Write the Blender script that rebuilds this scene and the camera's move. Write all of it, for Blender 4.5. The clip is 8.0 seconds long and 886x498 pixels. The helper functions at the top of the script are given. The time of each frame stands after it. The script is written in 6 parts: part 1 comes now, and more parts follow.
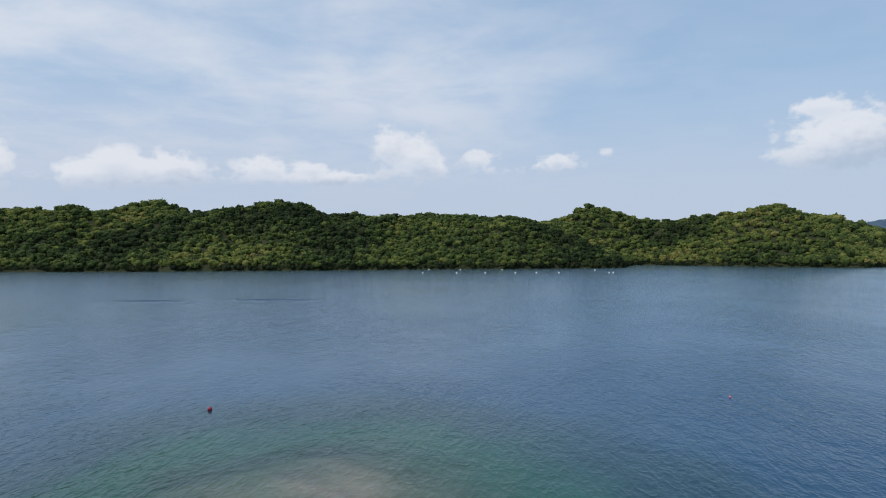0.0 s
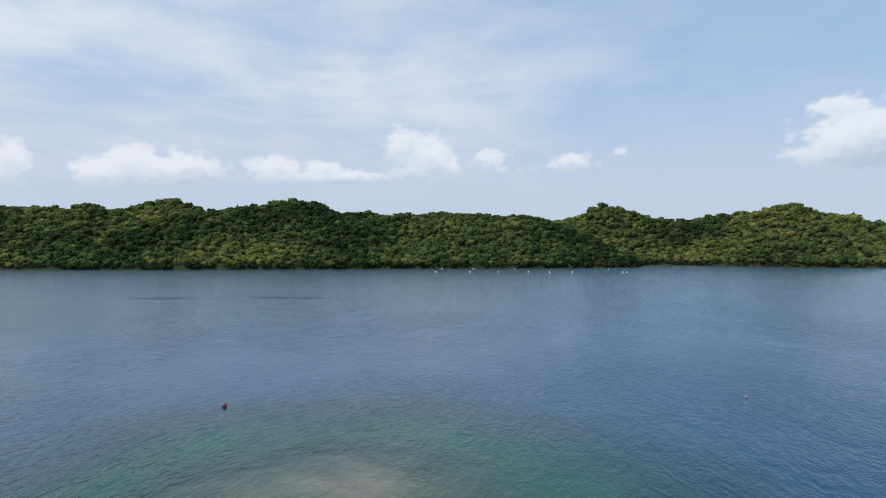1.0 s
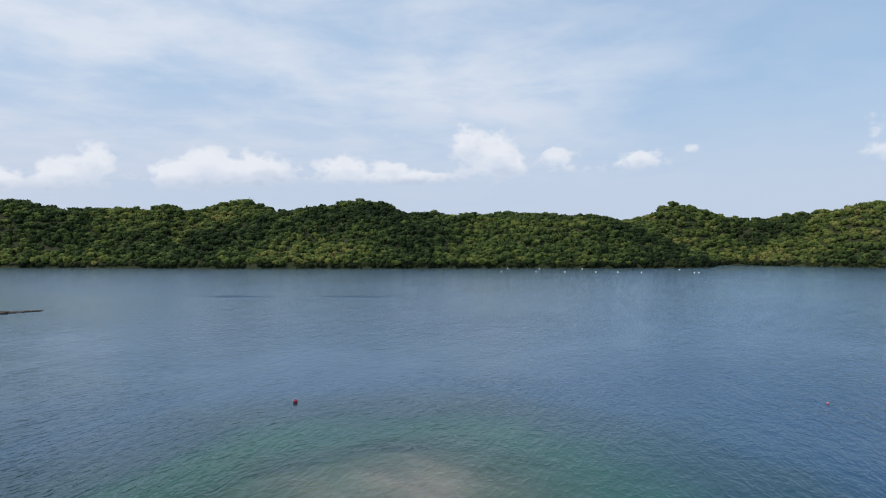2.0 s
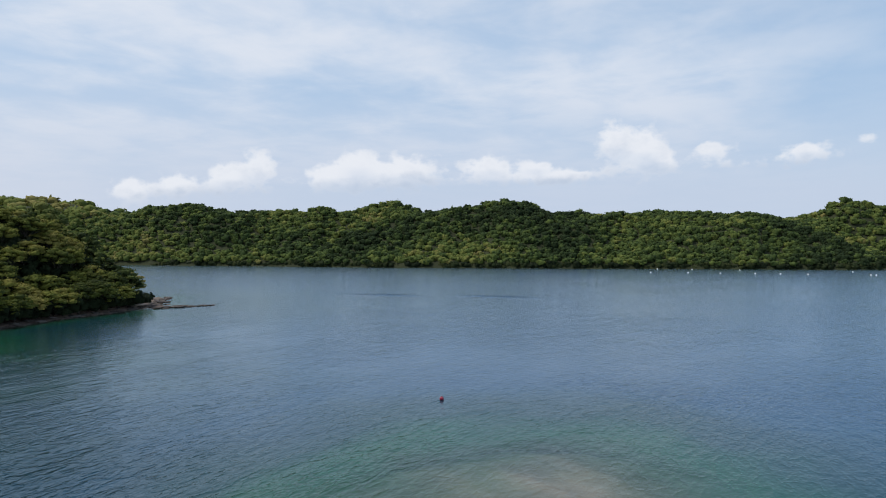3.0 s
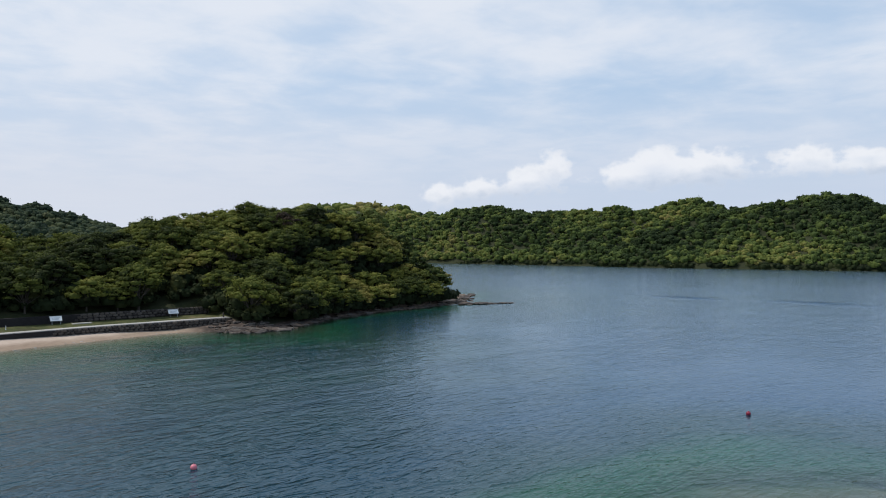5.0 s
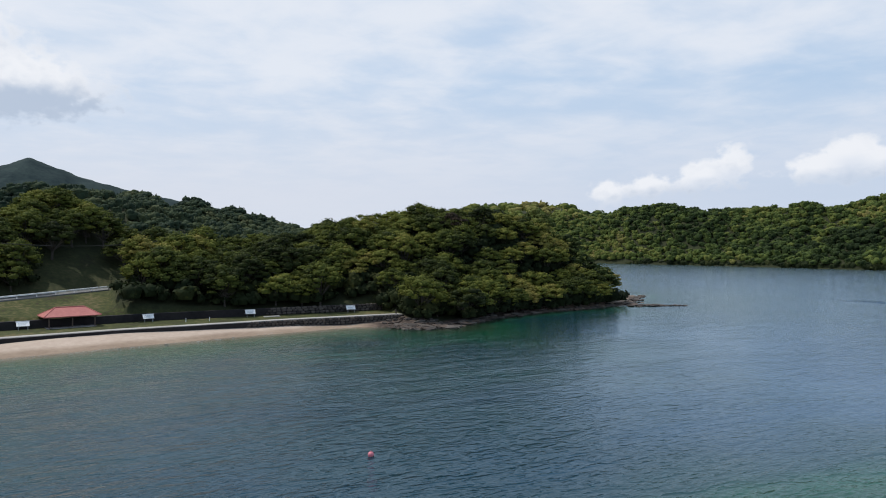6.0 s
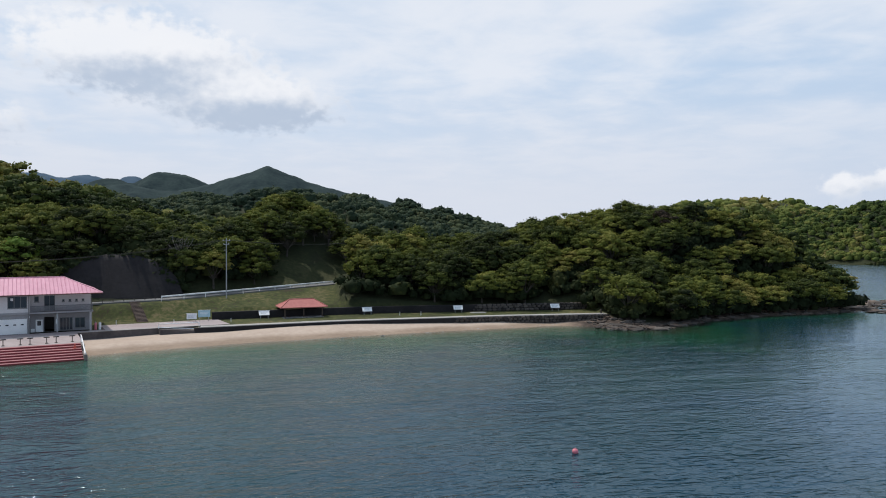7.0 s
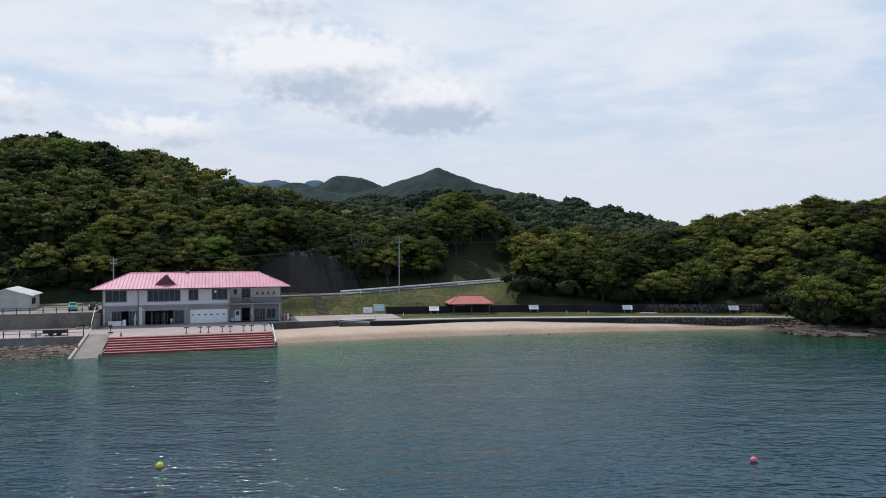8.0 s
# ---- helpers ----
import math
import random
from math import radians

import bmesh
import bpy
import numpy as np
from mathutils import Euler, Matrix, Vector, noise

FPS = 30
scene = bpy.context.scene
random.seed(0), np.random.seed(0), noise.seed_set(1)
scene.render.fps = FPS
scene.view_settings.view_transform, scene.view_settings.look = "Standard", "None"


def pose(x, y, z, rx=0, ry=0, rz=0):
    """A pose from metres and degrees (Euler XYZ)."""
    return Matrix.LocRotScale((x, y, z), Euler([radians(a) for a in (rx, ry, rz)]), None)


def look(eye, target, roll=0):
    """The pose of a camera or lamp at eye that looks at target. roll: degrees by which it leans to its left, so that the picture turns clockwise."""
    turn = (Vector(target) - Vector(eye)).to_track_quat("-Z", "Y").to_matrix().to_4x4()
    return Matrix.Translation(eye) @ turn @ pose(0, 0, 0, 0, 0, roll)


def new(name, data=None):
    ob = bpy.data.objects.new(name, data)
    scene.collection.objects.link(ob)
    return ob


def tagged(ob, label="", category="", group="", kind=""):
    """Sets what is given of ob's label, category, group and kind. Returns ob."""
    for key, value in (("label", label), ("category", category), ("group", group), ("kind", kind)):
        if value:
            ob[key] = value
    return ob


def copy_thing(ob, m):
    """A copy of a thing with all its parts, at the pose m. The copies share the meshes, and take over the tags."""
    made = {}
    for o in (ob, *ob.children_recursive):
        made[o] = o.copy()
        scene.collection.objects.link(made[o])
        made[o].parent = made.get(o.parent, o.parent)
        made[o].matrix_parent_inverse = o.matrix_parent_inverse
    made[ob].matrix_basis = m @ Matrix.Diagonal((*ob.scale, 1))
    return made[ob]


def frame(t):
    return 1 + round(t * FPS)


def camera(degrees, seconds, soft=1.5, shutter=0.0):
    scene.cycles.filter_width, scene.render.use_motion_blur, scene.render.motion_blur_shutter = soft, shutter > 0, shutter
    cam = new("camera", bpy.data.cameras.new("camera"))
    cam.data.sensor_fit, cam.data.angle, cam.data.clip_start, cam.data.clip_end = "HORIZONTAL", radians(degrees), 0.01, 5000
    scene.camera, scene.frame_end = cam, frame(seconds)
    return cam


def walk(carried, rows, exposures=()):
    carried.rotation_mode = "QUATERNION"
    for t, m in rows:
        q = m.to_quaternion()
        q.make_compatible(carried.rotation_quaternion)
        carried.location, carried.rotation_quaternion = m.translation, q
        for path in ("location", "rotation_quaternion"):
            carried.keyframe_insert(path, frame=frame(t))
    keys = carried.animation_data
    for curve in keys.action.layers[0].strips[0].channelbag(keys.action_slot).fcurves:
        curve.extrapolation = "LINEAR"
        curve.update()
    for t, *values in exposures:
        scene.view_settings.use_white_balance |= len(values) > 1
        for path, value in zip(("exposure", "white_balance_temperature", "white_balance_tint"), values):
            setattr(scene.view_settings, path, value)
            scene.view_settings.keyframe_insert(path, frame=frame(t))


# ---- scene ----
# The world: x to the east, y to the north; the still water lies at z = 0.
cam = camera(63.73, 8.0, 1.0)

# seconds, place, heading (to the left), tilt, lean
ROWS = [
    (0.0, 1.28, 1.80, 17.05, -84.19, -0.11, -0.12),
    (0.5, 1.35, 1.87, 17.00, -84.20, -0.13, -0.05),
    (1.0, 1.37, 1.95, 16.90, -83.16, -0.17, 0.01),
    (1.2, 1.37, 1.97, 16.90, -82.35, -0.17, 0.02),
    (2.3, 1.36, 2.10, 16.90, -75.00, -0.22, 0.05),
    (2.5, 1.36, 2.12, 16.89, -72.55, -0.23, 0.05),
    (3.0, 1.35, 2.15, 16.97, -66.35, -0.23, 0.05),
    (3.5, 1.34, 2.11, 17.10, -60.85, -0.24, 0.03),
    (4.0, 1.23, 2.02, 17.22, -54.69, -0.28, -0.06),
    (4.2, 1.15, 1.99, 17.25, -52.30, -0.28, -0.05),
    (5.3, 0.71, 1.78, 17.42, -39.35, -0.31, 0.00),
    (5.5, 0.63, 1.74, 17.45, -36.78, -0.31, 0.01),
    (6.0, 0.41, 1.55, 17.42, -29.72, -0.34, -0.03),
    (6.5, 0.18, 1.21, 17.35, -23.54, -0.37, 0.05),
    (6.7, 0.11, 1.04, 17.34, -20.10, -0.39, 0.03),
    (7.0, 0.02, 0.76, 17.31, -13.43, -0.42, -0.01),
    (7.2, 0.00, 0.58, 17.26, -9.48, -0.42, -0.01),
    (7.5, -0.02, 0.33, 17.16, -4.01, -0.43, -0.01),
    (7.7, -0.02, 0.20, 17.10, -1.50, -0.44, 0.00),
    (8.0, -0.00, -0.00, 17.00, -0.06, -0.46, 0.02),
]
walk(cam, [(t, pose(x, y, z, 90 + tilt, 0, turn) @ pose(0, 0, 0, 0, 0, lean)) for t, x, y, z, turn, tilt, lean in ROWS],
     exposures=[(0.0, -0.20, 6150, 10), (0.6, -0.12, 6150, 10), (2.5, -0.09, 6200, 10), (4.0, -0.06, 6250, 10), (5.5, -0.02, 6300, 10), (8.0, 0.0, 6350, 10)])

# ---- sky and sun ----
SUN_HEIGHT, SUN_FROM = 61.0, -38.0      # degrees; SUN_FROM is the bearing, clockwise from +y


def nodes_of(tree):
    tree.nodes.clear()

    def add(kind, **settings):
        n = tree.nodes.new(kind)
        for key, value in settings.items():
            if key == "op":
                n.operation = value
            elif key == "kind":
                n.noise_dimensions = value
        return n

    def join(a, b):
        tree.links.new(a, b)

    def math_node(op, a, b=None, c=None):
        n = tree.nodes.new("ShaderNodeMath")
        n.operation = op
        for slot, value in zip(n.inputs, (a, b, c)):
            if value is None:
                continue
            if isinstance(value, (int, float)):
                slot.default_value = value
            else:
                tree.links.new(value, slot)
        return n.outputs[0]
    return add, join, math_node


# Cumulus heads: bearing, height, half width, half height in degrees, weight
NORTHEAST_HEAPS = [
    (42.7, 3.9, 1.4, 0.9, 0.95), (45.9, 4.5, 0.9, 0.8, 0.95), (49.5, 5.3, 1.3, 1.0, 1.1), (51.9, 6.1, 1.3, 1.2, 1.15),
    (57.6, 5.5, 1.9, 1.0, 1.0), (59.6, 6.5, 1.3, 1.1, 1.1), (63.4, 6.0, 2.6, 1.1, 1.15), (70.0, 6.3, 1.9, 0.9, 1.05),
    (73.8, 6.3, 1.2, 0.6, 0.9), (76.2, 5.5, 2.6, 0.6, 0.75), (47.0, 4.4, 5.0, 0.9, 0.45), (60.5, 5.1, 4.6, 0.9, 0.5),
    (73.0, 5.4, 4.6, 0.7, 0.5),
]
OTHER_HEAPS = [
    (79.9, 8.1, 1.3, 1.3, 1.2), (82.3, 7.5, 1.2, 1.5, 1.2), (83.2, 6.6, 1.2, 0.9, 0.8), (81.8, 6.2, 2.6, 0.9, 0.45),
    (91.0, 6.2, 6.0, 0.6, 0.4), (112.5, 6.3, 4.5, 1.2, 0.5), (87.0, 7.2, 1.2, 0.7, 1.0), (93.5, 6.9, 1.5, 0.6, 0.9),
    (97.1, 7.4, 0.9, 0.4, 0.7), (114.0, 7.9, 4.0, 2.0, 1.0), (112.0, 10.0, 1.6, 0.7, 0.8), (-9.5, 13.6, 8.0, 2.5, 1.35),
    (-1.5, 10.6, 5.6, 1.9, 1.35), (-14.0, 18.4, 5.4, 1.7, 0.9), (-21.0, 8.2, 4.6, 1.5, 0.9), (-33.0, 9.6, 4.6, 1.8, 0.9),
]


def build_sky():
    world = bpy.data.worlds.new("sky")
    scene.world = world
    world.use_nodes = True
    add, join, m = nodes_of(world.node_tree)
    sky = add("ShaderNodeTexSky")
    sky.sky_type, sky.sun_disc = "NISHITA", False
    sky.sun_elevation, sky.sun_rotation = radians(SUN_HEIGHT), radians(SUN_FROM)
    sky.air_density, sky.dust_density, sky.ozone_density = 1.0, 0.9, 0.7
    where = add("ShaderNodeTexCoord")
    split = add("ShaderNodeSeparateXYZ")
    join(where.outputs["Generated"], split.inputs[0])
    x, y, z = split.outputs
    bearing = m("MULTIPLY", m("ARCTAN2", x, y), 57.2958)
    height = m("MULTIPLY", m("ARCSINE", z), 57.2958)

    def clouds_noise(scale, detail, rough, stretch, shift=0.0):
        place = add("ShaderNodeCombineXYZ")
        join(m("ADD", m("MULTIPLY", bearing, stretch[0]), shift), place.inputs[0])
        join(m("MULTIPLY", height, stretch[1]), place.inputs[1])
        n = add("ShaderNodeTexNoise")
        join(place.outputs[0], n.inputs["Vector"])
        n.inputs["Scale"].default_value = scale
        n.inputs["Detail"].default_value = detail
        n.inputs["Roughness"].default_value = rough
        return n.outputs[0]

    # high veil: a sheet that foreshortens towards the horizon
    flat = add("ShaderNodeVectorMath")
    flat.operation = "DIVIDE"
    down = add("ShaderNodeCombineXYZ")
    lift = m("ADD", m("MAXIMUM", z, 0.0), 0.10)
    for slot in down.inputs:
        join(lift, slot)
    join(where.outputs["Generated"], flat.inputs[0])
    join(down.outputs[0], flat.inputs[1])
    veil = add("ShaderNodeTexNoise")
    join(flat.outputs[0], veil.inputs["Vector"])
    for key, value in (("Scale", 0.55), ("Detail", 5.0), ("Roughness", 0.50), ("Distortion", 0.5)):
        veil.inputs[key].default_value = value
    ripple = add("ShaderNodeTexNoise")
    join(flat.outputs[0], ripple.inputs["Vector"])
    for key, value in (("Scale", 3.0), ("Detail", 5.0), ("Roughness", 0.55), ("Distortion", 0.25)):
        ripple.inputs[key].default_value = value
    veil_amount = m("ADD", veil.outputs[0], m("MULTIPLY", m("SUBTRACT", ripple.outputs[0], 0.5), 0.20))
    # the veil is densest in the north and thins towards the east
    lean = m("MULTIPLY", m("SUBTRACT", m("COSINE", m("MULTIPLY", m("SUBTRACT", bearing, -5.0), 0.01745)), 0.45), 0.20)
    clear = add("ShaderNodeMapRange")
    clear.interpolation_type = "SMOOTHSTEP"
    join(bearing, clear.inputs["Value"])
    for key, value in (("From Min", 74.0), ("From Max", 108.0), ("To Min", 0.0), ("To Max", -0.40)):
        clear.inputs[key].default_value = value
    upper = add("ShaderNodeMapRange")
    upper.interpolation_type = "SMOOTHSTEP"
    join(height, upper.inputs["Value"])
    for key, value in (("From Min", 17.0), ("From Max", 36.0), ("To Min", 0.0), ("To Max", 0.06)):
        upper.inputs[key].default_value = value
    lean = m("ADD", m("ADD", lean, clear.outputs[0]), upper.outputs[0])
    veil_mask = add("ShaderNodeMapRange")
    veil_mask.interpolation_type = "SMOOTHSTEP"
    join(m("ADD", veil_amount, lean), veil_mask.inputs["Value"])
    veil_mask.inputs["From Min"].default_value, veil_mask.inputs["From Max"].default_value = 0.10, 0.68
    low = add("ShaderNodeMapRange")
    join(height, low.inputs["Value"])
    for key, value in (("From Min", 4.0), ("From Max", 13.0), ("To Min", 1.0), ("To Max", 0.0)):
        low.inputs[key].default_value = value
    veil_all = m("ADD", 0.24, m("MULTIPLY", veil_mask.outputs[0], 0.72))

    # heaped clouds
    body, shade, soft = None, None, None
    for at, up, wide, tall, weight in NORTHEAST_HEAPS + OTHER_HEAPS:
        dx = m("DIVIDE", m("SUBTRACT", bearing, at), wide)
        dy = m("DIVIDE", m("SUBTRACT", height, up), tall)
        far = m("ADD", m("MULTIPLY", dx, dx), m("MULTIPLY", dy, dy))
        one = m("MULTIPLY", m("EXPONENT", m("MULTIPLY", far, -0.9)), weight)
        low_side = m("MULTIPLY", one, m("MULTIPLY", m("SUBTRACT", 0.15, m("ADD", dy, m("MULTIPLY", dx, -0.35))), min(1.0, (wide / 5.0) ** 2) * 0.9 + 0.15))
        foot = m("MULTIPLY", one, m("MAXIMUM", m("SUBTRACT", -0.05, dy), 0.0)) if wide < 5 else m("MULTIPLY", one, 0.0)
        soft = foot if soft is None else m("ADD", soft, foot)
        body = one if body is None else m("ADD", body, one)
        shade = low_side if shade is None else m("ADD", shade, low_side)
    puff = clouds_noise(0.95, 5.0, 0.50, (1.0, 1.35))
    edge = m("ADD", body, m("MULTIPLY", m("SUBTRACT", puff, 0.5), 1.45))
    heap = add("ShaderNodeMapRange")
    heap.interpolation_type = "SMOOTHSTEP"
    join(edge, heap.inputs["Value"])
    heap.inputs["From Min"].default_value, heap.inputs["From Max"].default_value = 0.28, 0.82
    dark = add("ShaderNodeMapRange")
    dark.interpolation_type = "SMOOTHSTEP"
    join(m("ADD", shade, m("MULTIPLY", m("SUBTRACT", puff, 0.5), 0.7)), dark.inputs["Value"])
    dark.inputs["From Min"].default_value, dark.inputs["From Max"].default_value = -0.15, 0.70

    # the feet of the heaps fade into the haze
    fade = add("ShaderNodeMapRange")
    fade.interpolation_type = "SMOOTHSTEP"
    join(soft, fade.inputs["Value"])
    for key, value in (("From Min", 0.0), ("From Max", 0.75), ("To Min", 0.88), ("To Max", 0.36)):
        fade.inputs[key].default_value = value

    def mix(fac, a, b):
        n = add("ShaderNodeMix")
        n.data_type = "RGBA"
        for slot, value in ((n.inputs[0], fac), (n.inputs[6], a), (n.inputs[7], b)):
            if isinstance(value, float):
                slot.default_value = value
            elif isinstance(value, tuple):
                slot.default_value = (*value, 1)
            else:
                join(value, slot)
        return n.outputs[2]

    glow = add("ShaderNodeMapRange")
    glow.interpolation_type = "SMOOTHSTEP"
    join(m("ADD", m("MULTIPLY", ripple.outputs[0], 0.55), m("MULTIPLY", veil.outputs[0], 0.45)), glow.inputs["Value"])
    glow.inputs["From Min"].default_value, glow.inputs["From Max"].default_value = 0.36, 0.62
    north = add("ShaderNodeMapRange")
    north.interpolation_type = "SMOOTHSTEP"
    join(bearing, north.inputs["Value"])
    north.inputs["From Min"].default_value, north.inputs["From Max"].default_value = 15.0, 60.0
    white = mix(glow.outputs[0], (4.30, 5.00, 5.95), (5.70, 5.92, 6.32))
    blue = mix(m("MULTIPLY", low.outputs[0], 0.92), mix(veil_all, mix(0.55, sky.outputs[0], (2.2, 3.75, 5.5)), white), mix(north.outputs[0], (4.95, 5.20, 5.75), (4.22, 4.74, 5.60)))
    cloud = mix(dark.outputs[0], (6.5, 6.5, 6.6), (3.4, 3.95, 4.8))
    back = add("ShaderNodeBackground")
    join(mix(m("MULTIPLY", heap.outputs[0], fade.outputs[0]), blue, cloud), back.inputs[0])
    back.inputs[1].default_value = 0.14
    out = add("ShaderNodeOutputWorld")
    join(back.outputs[0], out.inputs[0])


build_sky()
sun_data = bpy.data.lights.new("sun", "SUN")
sun_data.energy, sun_data.angle, sun_data.color = 3.2, radians(0.6), (1.0, 0.95, 0.86)
sun = new("sun", sun_data)
b, e = radians(SUN_FROM), radians(SUN_HEIGHT)
sun.matrix_world = look((300 * math.sin(b) * math.cos(e), 300 * math.cos(b) * math.cos(e), 300 * math.sin(e)), (0, 0, 0))

# ---- materials ----
def material(name):
    made = bpy.data.materials.new(name)
    made.use_nodes = True
    add, join, m = nodes_of(made.node_tree)
    out = add("ShaderNodeOutputMaterial")
    return made, add, join, m, out


def ramp_of(add, stops):
    n = add("ShaderNodeValToRGB")
    bar = n.color_ramp
    while len(bar.elements) < len(stops):
        bar.elements.new(0.5)
    for stop, (place, colour) in zip(bar.elements, stops):
        stop.position, stop.color = place, (*colour, 1)
    return n


def surface(name, dark, light, rough=0.8, size=2.0, grain=14.0, bump=0.25, metal=0.0, per_object=0.0, gloss=0.4, stretch=(1, 1, 1)):
    """A worn surface: broad stains and fine grain between two colours, with relief."""
    made, add, join, m, out = material(name)
    where = add("ShaderNodeTexCoord")
    scaled = add("ShaderNodeMapping")
    scaled.inputs["Scale"].default_value = stretch
    join(where.outputs["Object"], scaled.inputs[0])
    broad, fine = add("ShaderNodeTexNoise"), add("ShaderNodeTexNoise")
    for n, s, d in ((broad, 1.0 / size, 4.0), (fine, grain, 6.0)):
        join(scaled.outputs[0], n.inputs["Vector"])
        n.inputs["Scale"].default_value, n.inputs["Detail"].default_value = s, d
        n.inputs["Roughness"].default_value = 0.6
    mixed = m("ADD", m("MULTIPLY", broad.outputs[0], 0.6), m("MULTIPLY", fine.outputs[0], 0.4))
    if per_object:
        about = add("ShaderNodeObjectInfo")
        mixed = m("ADD", mixed, m("MULTIPLY", m("SUBTRACT", about.outputs["Random"], 0.5), per_object))
    bar = ramp_of(add, [(0.32, dark), (0.68, light)])
    join(mixed, bar.inputs[0])
    skin = add("ShaderNodeBsdfPrincipled")
    join(bar.outputs[0], skin.inputs["Base Color"])
    skin.inputs["Roughness"].default_value = rough
    skin.inputs["Metallic"].default_value = metal
    skin.inputs["Specular IOR Level"].default_value = gloss
    if bump:
        relief = add("ShaderNodeBump")
        relief.inputs["Strength"].default_value = bump
        relief.inputs["Distance"].default_value = 0.05
        join(fine.outputs[0], relief.inputs["Height"])
        join(relief.outputs[0], skin.inputs["Normal"])
    join(skin.outputs[0], out.inputs[0])
    return made


def foliage(name, stops, per_tree, patch_size=0.021, patch_weight=1.25):
    """Leaves: the colour runs through stops, tree by tree and clump by clump."""
    made, add, join, m, out = material(name)
    if per_tree == "object":
        tree = add("ShaderNodeObjectInfo").outputs["Random"]
    else:
        told = add("ShaderNodeAttribute")
        told.attribute_name = "tint"
        tree = told.outputs["Fac"]
    leaf = add("ShaderNodeNewGeometry").outputs["Random Per Island"]
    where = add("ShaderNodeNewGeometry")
    # random leaf tone in patches; on the hills their dark stands for cloud shade
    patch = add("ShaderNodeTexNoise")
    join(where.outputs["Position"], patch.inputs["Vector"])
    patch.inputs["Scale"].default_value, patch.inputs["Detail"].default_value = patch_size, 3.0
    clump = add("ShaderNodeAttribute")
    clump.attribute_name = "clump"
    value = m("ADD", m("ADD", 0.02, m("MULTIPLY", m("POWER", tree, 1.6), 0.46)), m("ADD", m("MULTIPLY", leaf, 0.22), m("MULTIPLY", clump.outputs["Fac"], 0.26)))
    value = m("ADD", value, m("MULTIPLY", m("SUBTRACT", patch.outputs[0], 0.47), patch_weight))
    bar = ramp_of(add, stops)
    join(value, bar.inputs[0])
    skin = add("ShaderNodeBsdfPrincipled")
    join(bar.outputs[0], skin.inputs["Base Color"])
    skin.inputs["Roughness"].default_value = 0.75
    skin.inputs["Specular IOR Level"].default_value = 0.08
    through_leaf = add("ShaderNodeBsdfTranslucent")
    join(bar.outputs[0], through_leaf.inputs[0])
    both = add("ShaderNodeMixShader")
    both.inputs[0].default_value = 0.28
    join(skin.outputs[0], both.inputs[1])
    join(through_leaf.outputs[0], both.inputs[2])
    join(both.outputs[0], out.inputs[0])
    return made


GREENS = [(0.06, (0.018, 0.024, 0.010)), (0.30, (0.044, 0.056, 0.016)), (0.52, (0.096, 0.112, 0.024)), (0.72, (0.160, 0.168, 0.034)), (0.98, (0.245, 0.210, 0.058))]
m_leaf = foliage("leaves", GREENS, "object", 0.03, 1.5)
# strong patches: cloud shade put into the far hills' leaf colour
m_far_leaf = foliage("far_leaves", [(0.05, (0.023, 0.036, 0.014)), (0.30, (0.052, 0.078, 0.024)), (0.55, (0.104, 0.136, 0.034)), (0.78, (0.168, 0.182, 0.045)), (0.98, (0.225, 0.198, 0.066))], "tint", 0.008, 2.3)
# dark leaf colour stands in for shade under the wood and at the waterline
m_shade_toned_leaf = foliage("shade_toned_leaves", [(0.1, (0.012, 0.018, 0.009)), (0.6, (0.026, 0.036, 0.014)), (0.98, (0.060, 0.066, 0.022))], "tint")
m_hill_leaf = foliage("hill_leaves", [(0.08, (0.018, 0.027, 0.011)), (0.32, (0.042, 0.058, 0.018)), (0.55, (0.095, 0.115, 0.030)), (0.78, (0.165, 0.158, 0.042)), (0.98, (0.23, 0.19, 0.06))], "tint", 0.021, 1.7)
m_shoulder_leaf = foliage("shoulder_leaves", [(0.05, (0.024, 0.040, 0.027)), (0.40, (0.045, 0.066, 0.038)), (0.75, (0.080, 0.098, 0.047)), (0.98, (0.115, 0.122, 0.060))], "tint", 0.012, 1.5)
m_brown_leaf = foliage("dry_leaves", [(0.0, (0.035, 0.028, 0.020)), (1.0, (0.10, 0.070, 0.048))], "object")
m_fresh_leaf = foliage("fresh_leaves", [(0.1, (0.040, 0.075, 0.014)), (0.5, (0.095, 0.160, 0.026)), (0.95, (0.190, 0.245, 0.050))], "object")
m_bark = surface("bark", (0.030, 0.025, 0.020), (0.09, 0.075, 0.06), 0.9, 0.6, 9, 0.6)
m_pale_bark = surface("pale_bark", (0.17, 0.15, 0.13), (0.32, 0.29, 0.26), 0.9, 0.6, 9, 0.5)
m_soil = surface("forest_soil", (0.020, 0.022, 0.012), (0.055, 0.050, 0.028), 0.95, 6, 1.5, 0.6)
m_grass = surface("lawn_grass", (0.060, 0.085, 0.020), (0.140, 0.150, 0.045), 0.9, 5, 3.0, 0.5)
m_sand = surface("sand", (0.42, 0.33, 0.24), (0.60, 0.49, 0.37), 0.9, 7, 2.5, 0.3)
m_concrete = surface("concrete", (0.24, 0.225, 0.21), (0.42, 0.395, 0.37), 0.85, 5, 2.0, 0.2)
m_pave = surface("terrace_paving", (0.25, 0.20, 0.195), (0.40, 0.335, 0.325), 0.85, 7, 2.0, 0.2)
m_old_wall = surface("weathered_concrete", (0.10, 0.085, 0.075), (0.24, 0.20, 0.18), 0.9, 3, 2.0, 0.4)
m_slip = surface("stained_slip_concrete", (0.13, 0.115, 0.105), (0.27, 0.24, 0.22), 0.85, 3, 2.0, 0.25)
m_asphalt = surface("asphalt", (0.10, 0.10, 0.10), (0.19, 0.185, 0.18), 0.9, 6, 6, 0.2)
